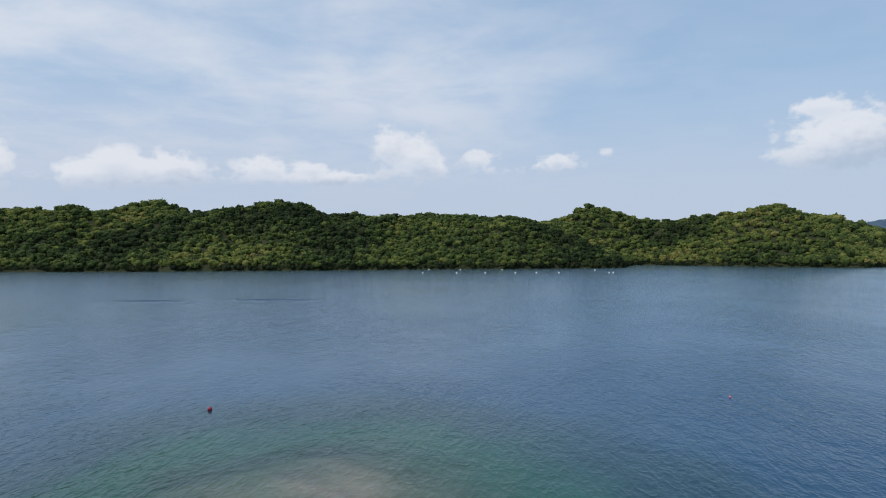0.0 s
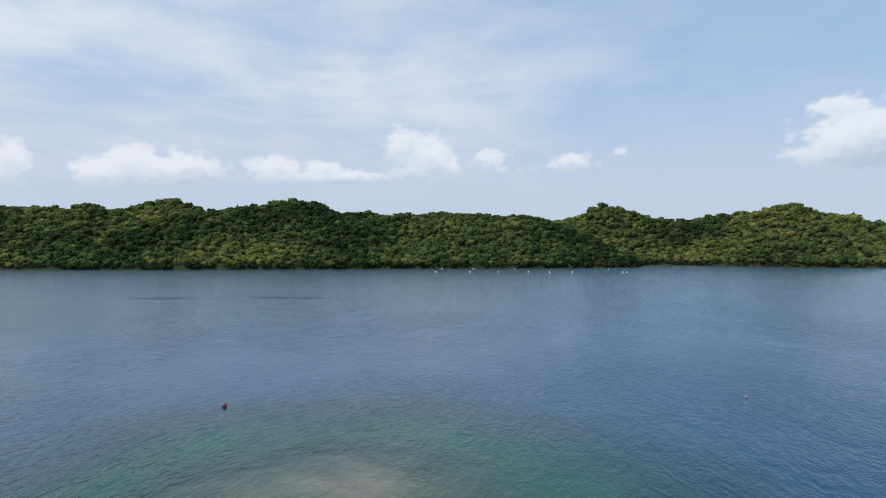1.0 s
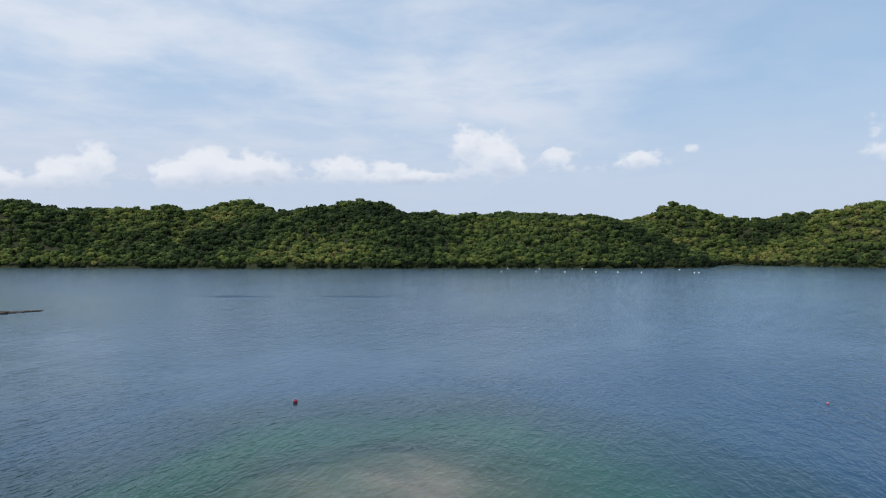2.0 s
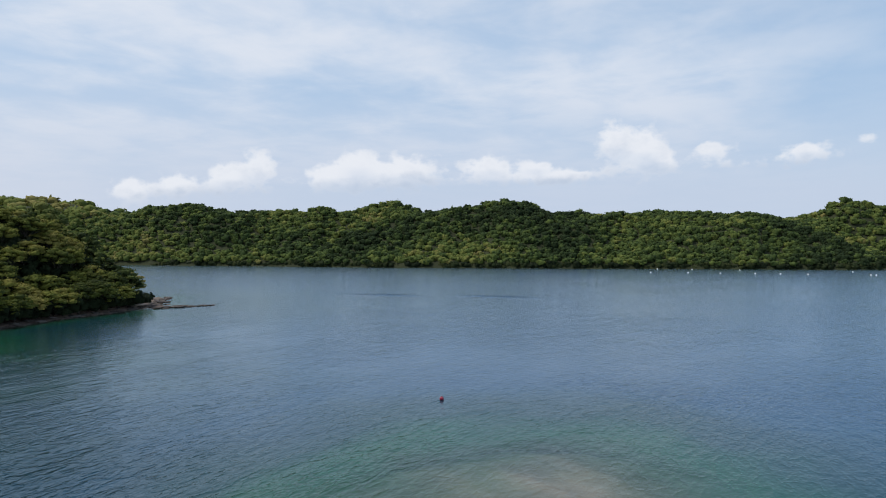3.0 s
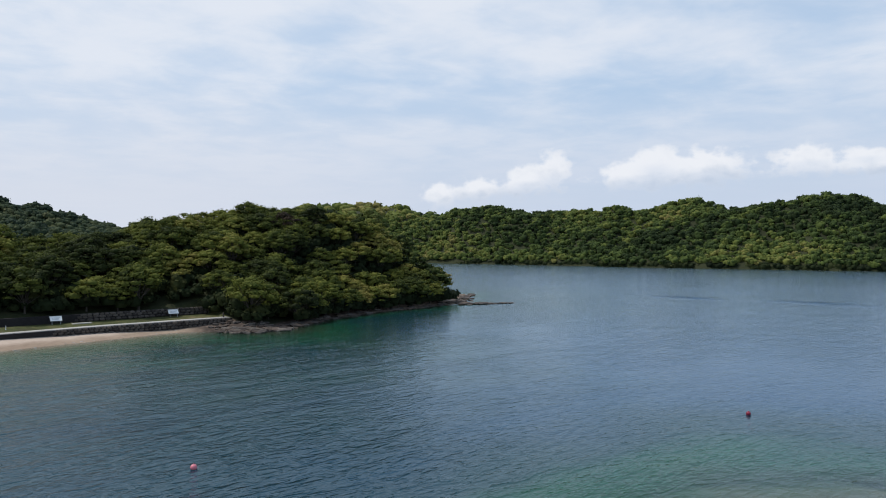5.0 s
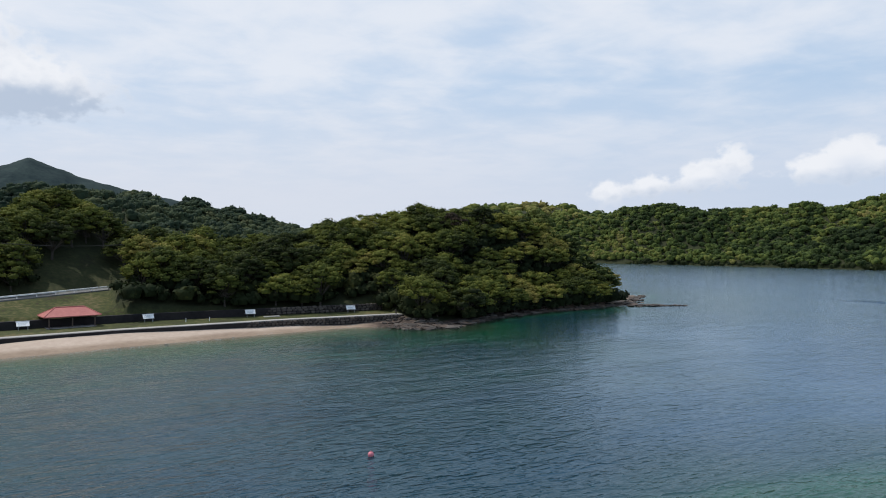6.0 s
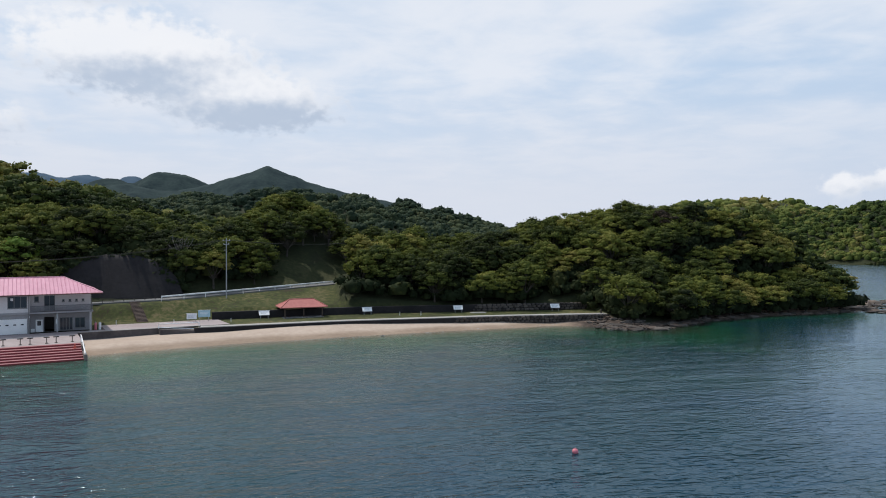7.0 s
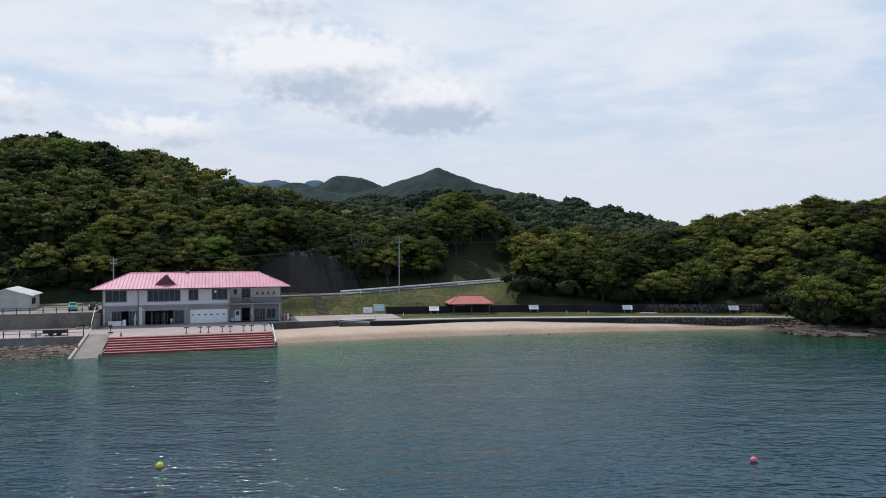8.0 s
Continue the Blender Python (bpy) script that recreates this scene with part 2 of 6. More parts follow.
m_stone = surface("sea_stone", (0.028, 0.023, 0.021), (0.115, 0.095, 0.080), 0.9, 0.8, 4, 0.6, per_object=0.35)
m_rubble = surface("quay_rubble", (0.07, 0.054, 0.047), (0.22, 0.170, 0.145), 0.9, 1.5, 3, 0.5, per_object=0.5)
m_rock = surface("shore_rock", (0.030, 0.022, 0.018), (0.105, 0.074, 0.056), 0.9, 2.0, 2, 0.6, per_object=0.4)
m_stain = surface("stained_wall", (0.050, 0.042, 0.042), (0.13, 0.11, 0.105), 0.9, 2.5, 2.0, 0.3)
m_rail = surface("grey_rail_paint", (0.10, 0.10, 0.108), (0.16, 0.16, 0.168), 0.6, 1, 6, 0.05)
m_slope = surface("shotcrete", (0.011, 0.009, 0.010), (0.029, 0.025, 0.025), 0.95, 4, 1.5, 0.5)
m_roof = surface("faded_red_metal", (0.42, 0.155, 0.225), (0.60, 0.275, 0.360), 0.45, 3, 1.2, 0.1, metal=0.0, stretch=(1, 0.3, 1))
m_roof_dark = surface("brown_red_metal", (0.10, 0.030, 0.030), (0.17, 0.055, 0.05), 0.6, 2, 3, 0.15)
m_tile_red = surface("orange_red_roofing", (0.32, 0.085, 0.075), (0.44, 0.14, 0.12), 0.6, 2, 2, 0.2)
m_wall = surface("pale_wall_paint", (0.52, 0.49, 0.485), (0.68, 0.65, 0.64), 0.85, 4, 3, 0.12)
m_wall_low = surface("grey_wall_paint", (0.22, 0.21, 0.22), (0.33, 0.32, 0.32), 0.85, 3, 3, 0.15)
m_white = surface("white_paint", (0.72, 0.71, 0.70), (0.86, 0.85, 0.83), 0.5, 2, 6, 0.1)
m_cream = surface("cream_panel", (0.44, 0.42, 0.38), (0.58, 0.56, 0.50), 0.7, 2, 6, 0.1)
m_frame = surface("dark_bronze", (0.12, 0.115, 0.115), (0.19, 0.185, 0.18), 0.4, 1, 8, 0.05, metal=0.2)
m_steel = surface("galvanised_steel", (0.26, 0.265, 0.27), (0.42, 0.425, 0.43), 0.45, 1, 8, 0.05, metal=0.35)
m_dark_steel = surface("dark_steel", (0.03, 0.025, 0.022), (0.08, 0.06, 0.05), 0.6, 1, 8, 0.1, metal=0.3)
m_red_paint = surface("dull_red_paint", (0.14, 0.016, 0.022), (0.26, 0.040, 0.046), 0.8, 2.5, 3, 0.15)
m_tread = surface("worn_red_concrete", (0.23, 0.078, 0.082), (0.37, 0.175, 0.170), 0.85, 2.5, 3, 0.2)
m_timber = surface("weathered_timber", (0.06, 0.04, 0.03), (0.14, 0.10, 0.075), 0.8, 1, 8, 0.3)
m_brown = surface("brown_step_timber", (0.085, 0.058, 0.045), (0.17, 0.12, 0.095), 0.9, 1, 8, 0.3)
m_blue_board = surface("pale_blue_board", (0.28, 0.44, 0.50), (0.40, 0.56, 0.60), 0.5, 1, 6, 0.05)
m_ink = surface("grey_print", (0.28, 0.30, 0.32), (0.36, 0.38, 0.40), 0.6, 1, 6, 0.0)
m_car_green = surface("mint_car_paint", (0.07, 0.40, 0.33), (0.10, 0.50, 0.41), 0.25, 2, 4, 0.0, gloss=0.6)
m_car_black = surface("black_car_paint", (0.012, 0.012, 0.014), (0.025, 0.025, 0.028), 0.2, 2, 4, 0.0, gloss=0.6)
m_rubber = surface("rubber", (0.015, 0.015, 0.015), (0.03, 0.03, 0.03), 0.9, 1, 8, 0.1)
m_cone = surface("cone_plastic", (0.45, 0.06, 0.04), (0.55, 0.10, 0.06), 0.5, 1, 6, 0.0)
m_buoy_red = surface("red_buoy_plastic", (0.17, 0.003, 0.022), (0.26, 0.010, 0.040), 0.4, 0.3, 6, 0.05)
m_buoy_pink = surface("faded_pink_buoy_plastic", (0.50, 0.12, 0.16), (0.62, 0.22, 0.25), 0.5, 0.3, 6, 0.05)
m_buoy_yellow = surface("yellow_buoy_plastic", (0.58, 0.44, 0.05), (0.70, 0.55, 0.10), 0.4, 0.3, 6, 0.05)
m_buoy_white = surface("white_float", (0.72, 0.72, 0.70), (0.85, 0.85, 0.83), 0.4, 0.3, 6, 0.05)
m_lamp_glass = surface("headlamp", (0.5, 0.5, 0.5), (0.6, 0.6, 0.6), 0.15, 1, 6, 0.0)
# forest green with a bluish cast of distance haze in the base colour
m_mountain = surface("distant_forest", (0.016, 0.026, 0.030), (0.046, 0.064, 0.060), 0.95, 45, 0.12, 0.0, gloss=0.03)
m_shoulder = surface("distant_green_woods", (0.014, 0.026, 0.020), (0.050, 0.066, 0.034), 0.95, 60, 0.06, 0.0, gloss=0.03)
# pale blue of distance haze put into the base colour
m_hazed_hill = surface("hazed_remote_hill", (0.045, 0.075, 0.11), (0.080, 0.115, 0.155), 0.95, 160, 0.03, 0.0, gloss=0.03)
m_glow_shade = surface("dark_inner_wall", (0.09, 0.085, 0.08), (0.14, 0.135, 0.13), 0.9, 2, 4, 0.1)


def make_glass():
    made, add, join, m, out = material("window_glass")
    skin = add("ShaderNodeBsdfPrincipled")
    skin.inputs["Base Color"].default_value = (0.030, 0.036, 0.045, 1)
    skin.inputs["Roughness"].default_value = 0.06
    skin.inputs["IOR"].default_value = 1.5
    join(skin.outputs[0], out.inputs[0])
    return made


def make_water():
    """Sea water: gloss by Fresnel over a body that hides the bed with growing depth."""
    made, add, join, m, out = material("sea_water")
    where = add("ShaderNodeTexCoord")

    def waves(scale, stretch, detail, turn):
        put = add("ShaderNodeMapping")
        put.inputs["Scale"].default_value = stretch
        put.inputs["Rotation"].default_value = (0, 0, radians(turn))
        join(where.outputs["Object"], put.inputs[0])
        n = add("ShaderNodeTexNoise")
        join(put.outputs[0], n.inputs["Vector"])
        for key, value in (("Scale", scale), ("Detail", detail), ("Roughness", 0.58), ("Distortion", 0.15)):
            n.inputs[key].default_value = value
        return n.outputs[0]

    gusts = waves(0.016, (1, 1.6, 1), 3.0, 20)
    chop = waves(0.58, (0.50, 1.15, 1), 2.2, 9)
    fine = waves(3.0, (0.70, 1.1, 1), 2.0, -11)
    calm = add("ShaderNodeMapRange")
    join(gusts, calm.inputs["Value"])
    for key, value in (("From Min", 0.35), ("From Max", 0.62), ("To Min", 0.40), ("To Max", 1.05)):
        calm.inputs[key].default_value = value
    # gusts ruffle two dark streaks out in the bay
    spot = add("ShaderNodeSeparateXYZ")
    join(where.outputs["Object"], spot.inputs[0])
    ruffled = None
    for cx, cy, wide, long in ((229, 82, 4.5, 13), (221, 119, 4.0, 10)):
        dx, dy = m("DIVIDE", m("SUBTRACT", spot.outputs[0], cx), wide), m("DIVIDE", m("SUBTRACT", spot.outputs[1], cy), long)
        one = m("EXPONENT", m("MULTIPLY", m("ADD", m("MULTIPLY", dx, dx), m("MULTIPLY", dy, dy)), -1.0))
        ruffled = one if ruffled is None else m("ADD", ruffled, one)
    # the breeze crosses the cove, the open bay lies smoother
    lee = add("ShaderNodeMapRange")
    lee.interpolation_type = "SMOOTHSTEP"
    join(m("SUBTRACT", spot.outputs[0], m("MULTIPLY", spot.outputs[1], 0.8)), lee.inputs["Value"])
    for key, value in (("From Min", -60.0), ("From Max", 40.0), ("To Min", 1.65), ("To Max", 0.72)):
        lee.inputs[key].default_value = value
    # the headland shelters the water at its foot
    sx, sy = m("DIVIDE", m("SUBTRACT", spot.outputs[0], 90), 58), m("DIVIDE", m("SUBTRACT", spot.outputs[1], 108), 48)
    shelter = m("EXPONENT", m("MULTIPLY", m("ADD", m("MULTIPLY", sx, sx), m("MULTIPLY", sy, sy)), -1.0))
    breeze = m("MULTIPLY", lee.outputs[0], m("SUBTRACT", 1.0, m("MULTIPLY", shelter, 0.60)))
    steep = m("ADD", m("MULTIPLY", calm.outputs[0], breeze), m("MULTIPLY", ruffled, 2.8))
    long = waves(0.20, (0.42, 1.2, 1), 1.0, 4)
    peaks = m("SUBTRACT", m("ADD", m("MULTIPLY", fine, 0.42), m("MULTIPLY", long, 2.0)), m("POWER", m("ABSOLUTE", m("SUBTRACT", m("MULTIPLY", chop, 2.0), 1.0)), 0.78))
    heap = m("MULTIPLY", peaks, steep)
    relief = add("ShaderNodeBump")
    relief.inputs["Strength"].default_value = 1.0
    relief.inputs["Distance"].default_value = 0.18
    join(heap, relief.inputs["Height"])
    told = add("ShaderNodeAttribute")
    told.attribute_name = "depth"
    depth = told.outputs["Fac"]
    cloudy = m("SUBTRACT", 1.0, m("EXPONENT", m("MULTIPLY", depth, -0.60)))
    tint = add("ShaderNodeCombineColor")
    for slot, k in zip(tint.inputs, (-0.42, -0.14, -0.28)):
        join(m("EXPONENT", m("MULTIPLY", depth, k)), slot)
    clear = add("ShaderNodeBsdfTransparent")
    join(tint.outputs[0], clear.inputs[0])
    bar = ramp_of(add, [(0.0, (0.030, 0.056, 0.022)), (0.10, (0.006, 0.068, 0.032)), (0.26, (0.003, 0.032, 0.038)), (0.42, (0.003, 0.029, 0.048)), (0.62, (0.004, 0.037, 0.080)), (0.78, (0.003, 0.034, 0.084)), (1.0, (0.003, 0.036, 0.092))])
    # weed beds and paler sand patches under the cove
    beds = waves(0.035, (1, 1.5, 1), 4.0, 35)
    join(m("ADD", m("DIVIDE", depth, 19.0), m("MULTIPLY", m("SUBTRACT", beds, 0.5), m("MINIMUM", m("MULTIPLY", depth, 0.15), 0.55))), bar.inputs[0])
    deep = add("ShaderNodeBsdfDiffuse")
    join(bar.outputs[0], deep.inputs[0])
    under = add("ShaderNodeMixShader")
    join(cloudy, under.inputs[0])
    join(clear.outputs[0], under.inputs[1])
    join(deep.outputs[0], under.inputs[2])
    shine = add("ShaderNodeBsdfGlossy")
    # wavelets too small to model: stronger in the open bay than in the sheltered cove
    fray = add("ShaderNodeMapRange")
    fray.interpolation_type = "SMOOTHSTEP"
    join(m("SUBTRACT", spot.outputs[0], m("MULTIPLY", spot.outputs[1], 0.8)), fray.inputs["Value"])
    for key, value in (("From Min", -50.0), ("From Max", 70.0), ("To Min", 0.085), ("To Max", 0.18)):
        fray.inputs[key].default_value = value
    join(fray.outputs[0], shine.inputs["Roughness"])
    shine.inputs["Color"].default_value = (0.82, 0.93, 1.0, 1)
    join(relief.outputs[0], shine.inputs["Normal"])
    rim = add("ShaderNodeFresnel")
    rim.inputs["IOR"].default_value = 1.385
    join(relief.outputs[0], rim.inputs["Normal"])
    both = add("ShaderNodeMixShader")
    join(rim.outputs[0], both.inputs[0])
    join(under.outputs[0], both.inputs[1])
    join(shine.outputs[0], both.inputs[2])
    join(both.outputs[0], out.inputs[0])
    return made


def make_ground():
    """Sand by the shore and on the shallow bed, weed and stones deeper, soil under the woods."""
    made, add, join, m, out = material("ground_cover")
    spot = add("ShaderNodeNewGeometry")
    part_of = add("ShaderNodeSeparateXYZ")
    join(spot.outputs["Position"], part_of.inputs[0])

    def grain(scale, detail):
        n = add("ShaderNodeTexNoise")
        join(spot.outputs["Position"], n.inputs["Vector"])
        n.inputs["Scale"].default_value, n.inputs["Detail"].default_value = scale, detail
        n.inputs["Roughness"].default_value = 0.62
        return n.outputs[0]

    def mix(fac, a, b):
        n = add("ShaderNodeMix")
        n.data_type = "RGBA"
        for slot, value in ((n.inputs[0], fac), (n.inputs[6], a), (n.inputs[7], b)):
            join(value, slot)
        return n.outputs[2]

    def told(name):
        n = add("ShaderNodeAttribute")
        n.attribute_name = name
        return n.outputs["Fac"]

    big, small = grain(0.11, 5.0), grain(1.1, 6.0)
    both = m("ADD", m("MULTIPLY", big, 0.5), m("MULTIPLY", small, 0.5))
    soil = ramp_of(add, [(0.3, (0.014, 0.018, 0.008)), (0.7, (0.040, 0.044, 0.018))])
    grass = ramp_of(add, [(0.40, (0.040, 0.032, 0.017)), (0.46, (0.038, 0.047, 0.013)), (0.53, (0.064, 0.067, 0.021)), (0.61, (0.125, 0.100, 0.048))])
    sand = ramp_of(add, [(0.3, (0.36, 0.275, 0.215)), (0.7, (0.50, 0.40, 0.325))])
    wet = ramp_of(add, [(0.3, (0.21, 0.150, 0.108)), (0.7, (0.33, 0.250, 0.185))])
    rock = ramp_of(add, [(0.38, (0.024, 0.020, 0.017)), (0.50, (0.068, 0.049, 0.039)), (0.63, (0.18, 0.132, 0.104))])
    for bar in (soil, grass, sand, wet, rock):
        join(both, bar.inputs[0])
    damp = add("ShaderNodeMapRange")
    damp.interpolation_type = "SMOOTHSTEP"
    join(m("ADD", part_of.outputs[2], m("MULTIPLY", m("SUBTRACT", big, 0.5), 0.5)), damp.inputs["Value"])
    for key, value in (("From Min", 0.25), ("From Max", 0.75), ("To Min", 1.0), ("To Max", 0.0)):
        damp.inputs[key].default_value = value
    shore = mix(damp.outputs[0], sand.outputs[0], wet.outputs[0])
    shore = mix(told("rocky"), shore, rock.outputs[0])
    land = mix(told("grassy"), soil.outputs[0], grass.outputs[0])
    skin = add("ShaderNodeBsdfPrincipled")
    join(mix(told("sandy"), land, shore), skin.inputs["Base Color"])
    skin.inputs["Roughness"].default_value = 0.92
    skin.inputs["Specular IOR Level"].default_value = 0.2
    relief = add("ShaderNodeBump")
    relief.inputs["Strength"].default_value, relief.inputs["Distance"].default_value = 0.5, 0.15
    join(small, relief.inputs["Height"])
    join(relief.outputs[0], skin.inputs["Normal"])
    join(skin.outputs[0], out.inputs[0])
    return made


m_glass, m_water, m_ground = make_glass(), make_water(), make_ground()

# ---- mesh helpers ----
def part(name, bm, mat, parent, label=""):
    """One mesh object under a thing or a part, in its parent's own coordinates."""
    if isinstance(bm, bmesh.types.BMesh):
        data = bpy.data.meshes.new(name)
        bm.to_mesh(data)
        bm.free()
    else:
        data = bm
    if mat is not None and not data.materials:
        data.materials.append(mat)
    ob = new(name, data)
    ob.parent = parent
    return tagged(ob, label)


def thing(name, at, label, category, group="", kind=""):
    ob = new(name)
    ob.empty_display_size = 0.3
    ob.matrix_basis = at
    return tagged(ob, label, category, group, kind)


def box(bm, x0, x1, y0, y1, z0, z1, bevel=0.0):
    own = bmesh.new()
    bmesh.ops.create_cube(own, size=1.0, matrix=Matrix.LocRotScale(((x0 + x1) / 2, (y0 + y1) / 2, (z0 + z1) / 2), None, (x1 - x0, y1 - y0, z1 - z0)))
    if bevel:
        bmesh.ops.bevel(own, geom=own.edges[:], offset=bevel, segments=1, affect="EDGES")
    merge(bm, own)
    return bm


def merge(bm, own):
    data = bpy.data.meshes.new("scrap")
    own.to_mesh(data)
    own.free()
    bm.from_mesh(data)
    bpy.data.meshes.remove(data)


def boxed(*size, bevel=0.0):
    return box(bmesh.new(), *size, bevel=bevel)


def tube(bm, a, b, r0, r1=None, sides=8):
    """A tapered round bar from a to b."""
    a, b = Vector(a), Vector(b)
    r1 = r0 if r1 is None else r1
    m = Matrix.Translation((a + b) / 2) @ (b - a).to_track_quat("Z", "Y").to_matrix().to_4x4()
    bmesh.ops.create_cone(bm, cap_ends=True, segments=sides, radius1=r0, radius2=r1, depth=(b - a).length, matrix=m)
    return bm


def quad_mesh(name, verts, faces, **values):
    """A mesh of quads from arrays, with float attributes on its points."""
    data = bpy.data.meshes.new(name)
    data.vertices.add(len(verts))
    data.vertices.foreach_set("co", np.ascontiguousarray(verts, np.float32).ravel())
    data.loops.add(faces.size)
    data.loops.foreach_set("vertex_index", np.ascontiguousarray(faces, np.int32).ravel())
    data.polygons.add(len(faces))
    data.polygons.foreach_set("loop_start", np.arange(0, faces.size, 4, dtype=np.int32))
    for key, value in values.items():
        data.attributes.new(key, "FLOAT", "POINT").data.foreach_set("value", np.ascontiguousarray(value, np.float32))
    data.update(calc_edges=True)
    return data


def smooth(x, a, b):
    t = np.clip((x - a) / (b - a), 0, 1)
    return t * t * (3 - 2 * t)


# ---- the lie of the land ----
# The coast from west to east, land on its left: the cove, the wooded headland, the far shore.
COAST = [(-4800, 60), (-400, 90), (-110, 99), (-66, 103), (-54, 110), (-28, 120.5), (-8, 128), (12, 133.5), (34, 137.5), (58, 141.5),
         (65, 138), (70, 131), (76, 130.5), (85, 136.5), (94, 141.5), (113, 148), (129, 150), (141, 153), (150, 153), (160, 163), (172, 174), (181, 181),
         (172, 190), (170, 215), (190, 320), (260, 470), (370, 570), (450, 540), (468, 480), (484, 400), (494, 290), (524, 170),
         (553, 85), (575, 5), (596, -66), (614, -86), (700, -108), (704, -130), (680, -156), (640, -222), (618, -286), (640, -312),
         (730, -385), (900, -475), (4800, -1400)]
# Hills: centre, height, half width east-west and north-south
HILLS = [(-150, 275, 34, 66, 70), (5, 208, 9, 10, 14), (-22, 215, -4.0, 13, 45), (30, 225, -1.5, 12, 40), (120, 179, 16.8, 28, 24), (34, 186, 3, 20, 14), (80, 188, 5.5, 20, 14),
         (30, 640, 42, 95, 80), (-100, 900, 50, 260, 120), (545, 735, 25, 80, 70),
         (590, 400, 5, 26, 22), (622, 332, 13, 26, 24), (642, 218, 15, 42, 30), (530, 505, 22, 26, 42), (600, 470, 6, 40, 40),
         (760, -80, 26, 24, 18), (742, -250, 17, 40, 30), (690, 68, 4, 24, 18), (905, -430, 8, 60, 60)]


# Knolls along the far crest: centre, height and half width; a dip is negative
KNOLLS = [(529, 530, 3.0, 13), (544, 508, -4.4, 13), (578, 437, 2.4, 13), (587, 382, 4.4, 13), (612, 340, 4.4, 14), (627, 294, 1.5, 12), (614, 262, 4.0, 12),
          (631, 244, -2.2, 12), (639, 149, 2.0, 12), (647, 128, -1.9, 12), (655, 106, 1.9, 12), (678, 85, 3.0, 12), (685, 62, 2.2, 12), (678, 37, 2.5, 12),
          (691, -10, -1.7, 12), (790, -115, 8.0, 20), (768, -98, 3.0, 12), (783, -178, 3.5, 14), (780, -207, 2.1, 15), (761, -230, -10.9, 14)]
HILLS += [(x, y, h, w, w) for x, y, h, w in KNOLLS]


def coast_distance(x, y):
    """Metres inland of the coast; negative out at sea."""
    best = np.full(x.shape, 1e9)
    for (ax, ay), (bx, by) in zip(COAST, COAST[1:]):
        dx, dy = bx - ax, by - ay
        t = np.clip(((x - ax) * dx + (y - ay) * dy) / (dx * dx + dy * dy), 0, 1)
        best = np.minimum(best, (x - ax - t * dx) ** 2 + (y - ay - t * dy) ** 2)
    ring = COAST + [(4800, 6000), (-4800, 6000)]
    inside = np.zeros(x.shape, bool)
    for (ax, ay), (bx, by) in zip(ring, ring[1:] + ring[:1]):
        if ay != by:
            inside ^= ((ay > y) != (by > y)) & (x < (bx - ax) * (y - ay) / (by - ay) + ax)
    return np.where(inside, 1, -1) * np.sqrt(best)


ANGLE = 17.5                              # the clubhouse and its terrace are turned by this
LOCAL = pose(-51.7, 108.6, 0, 0, 0, ANGLE)
CU, SU = math.cos(radians(ANGLE)), math.sin(radians(ANGLE))


def to_local(x, y):
    dx, dy = x + 51.7, y - 108.6
    return dx * CU + dy * SU, -dx * SU + dy * CU


def at_local(u, v, z=0.0, turn=0.0):
    return LOCAL @ pose(u, v, z, 0, 0, turn)


ROAD = [(-140, 128, 4.3), (-84, 146, 4.3), (-52, 158, 4.7), (-32, 159.5, 5.4), (-22, 161, 5.7), (16, 182, 7.5), (44, 204, 9.5), (60, 240, 12)]


def seawall_y(x):
    return np.interp(x, [-12, 13, 46, 72], [137.7, 142.3, 144.4, 143.4])


def back_wall_y(x):
    return np.interp(x, [-12, 20, 76], [151.5, 157.0, 155.5])


def road_near(x, y):
    best, height = np.full(np.shape(x), 1e9), np.zeros(np.shape(x))
    for (ax, ay, az), (bx, by, bz) in zip(ROAD, ROAD[1:]):
        dx, dy = bx - ax, by - ay
        t = np.clip(((x - ax) * dx + (y - ay) * dy) / (dx * dx + dy * dy), 0, 1)
        d = np.hypot(x - ax - t * dx, y - ay - t * dy)
        height = np.where(d < best, az + t * (bz - az), height)
        best = np.minimum(best, d)
    return best, height


def rough_noise(x, y, size):
    """A few crossed sine waves: broad swells of about one unit."""
    a, b = x / size, y / size
    return (np.sin(a * 1.7 + 1.3 * np.sin(b * 1.1)) + np.sin(b * 2.1 + 0.7 + 1.1 * np.sin(a * 1.3)) + 0.6 * np.sin(a * 3.9 - b * 3.1)) / 2.6


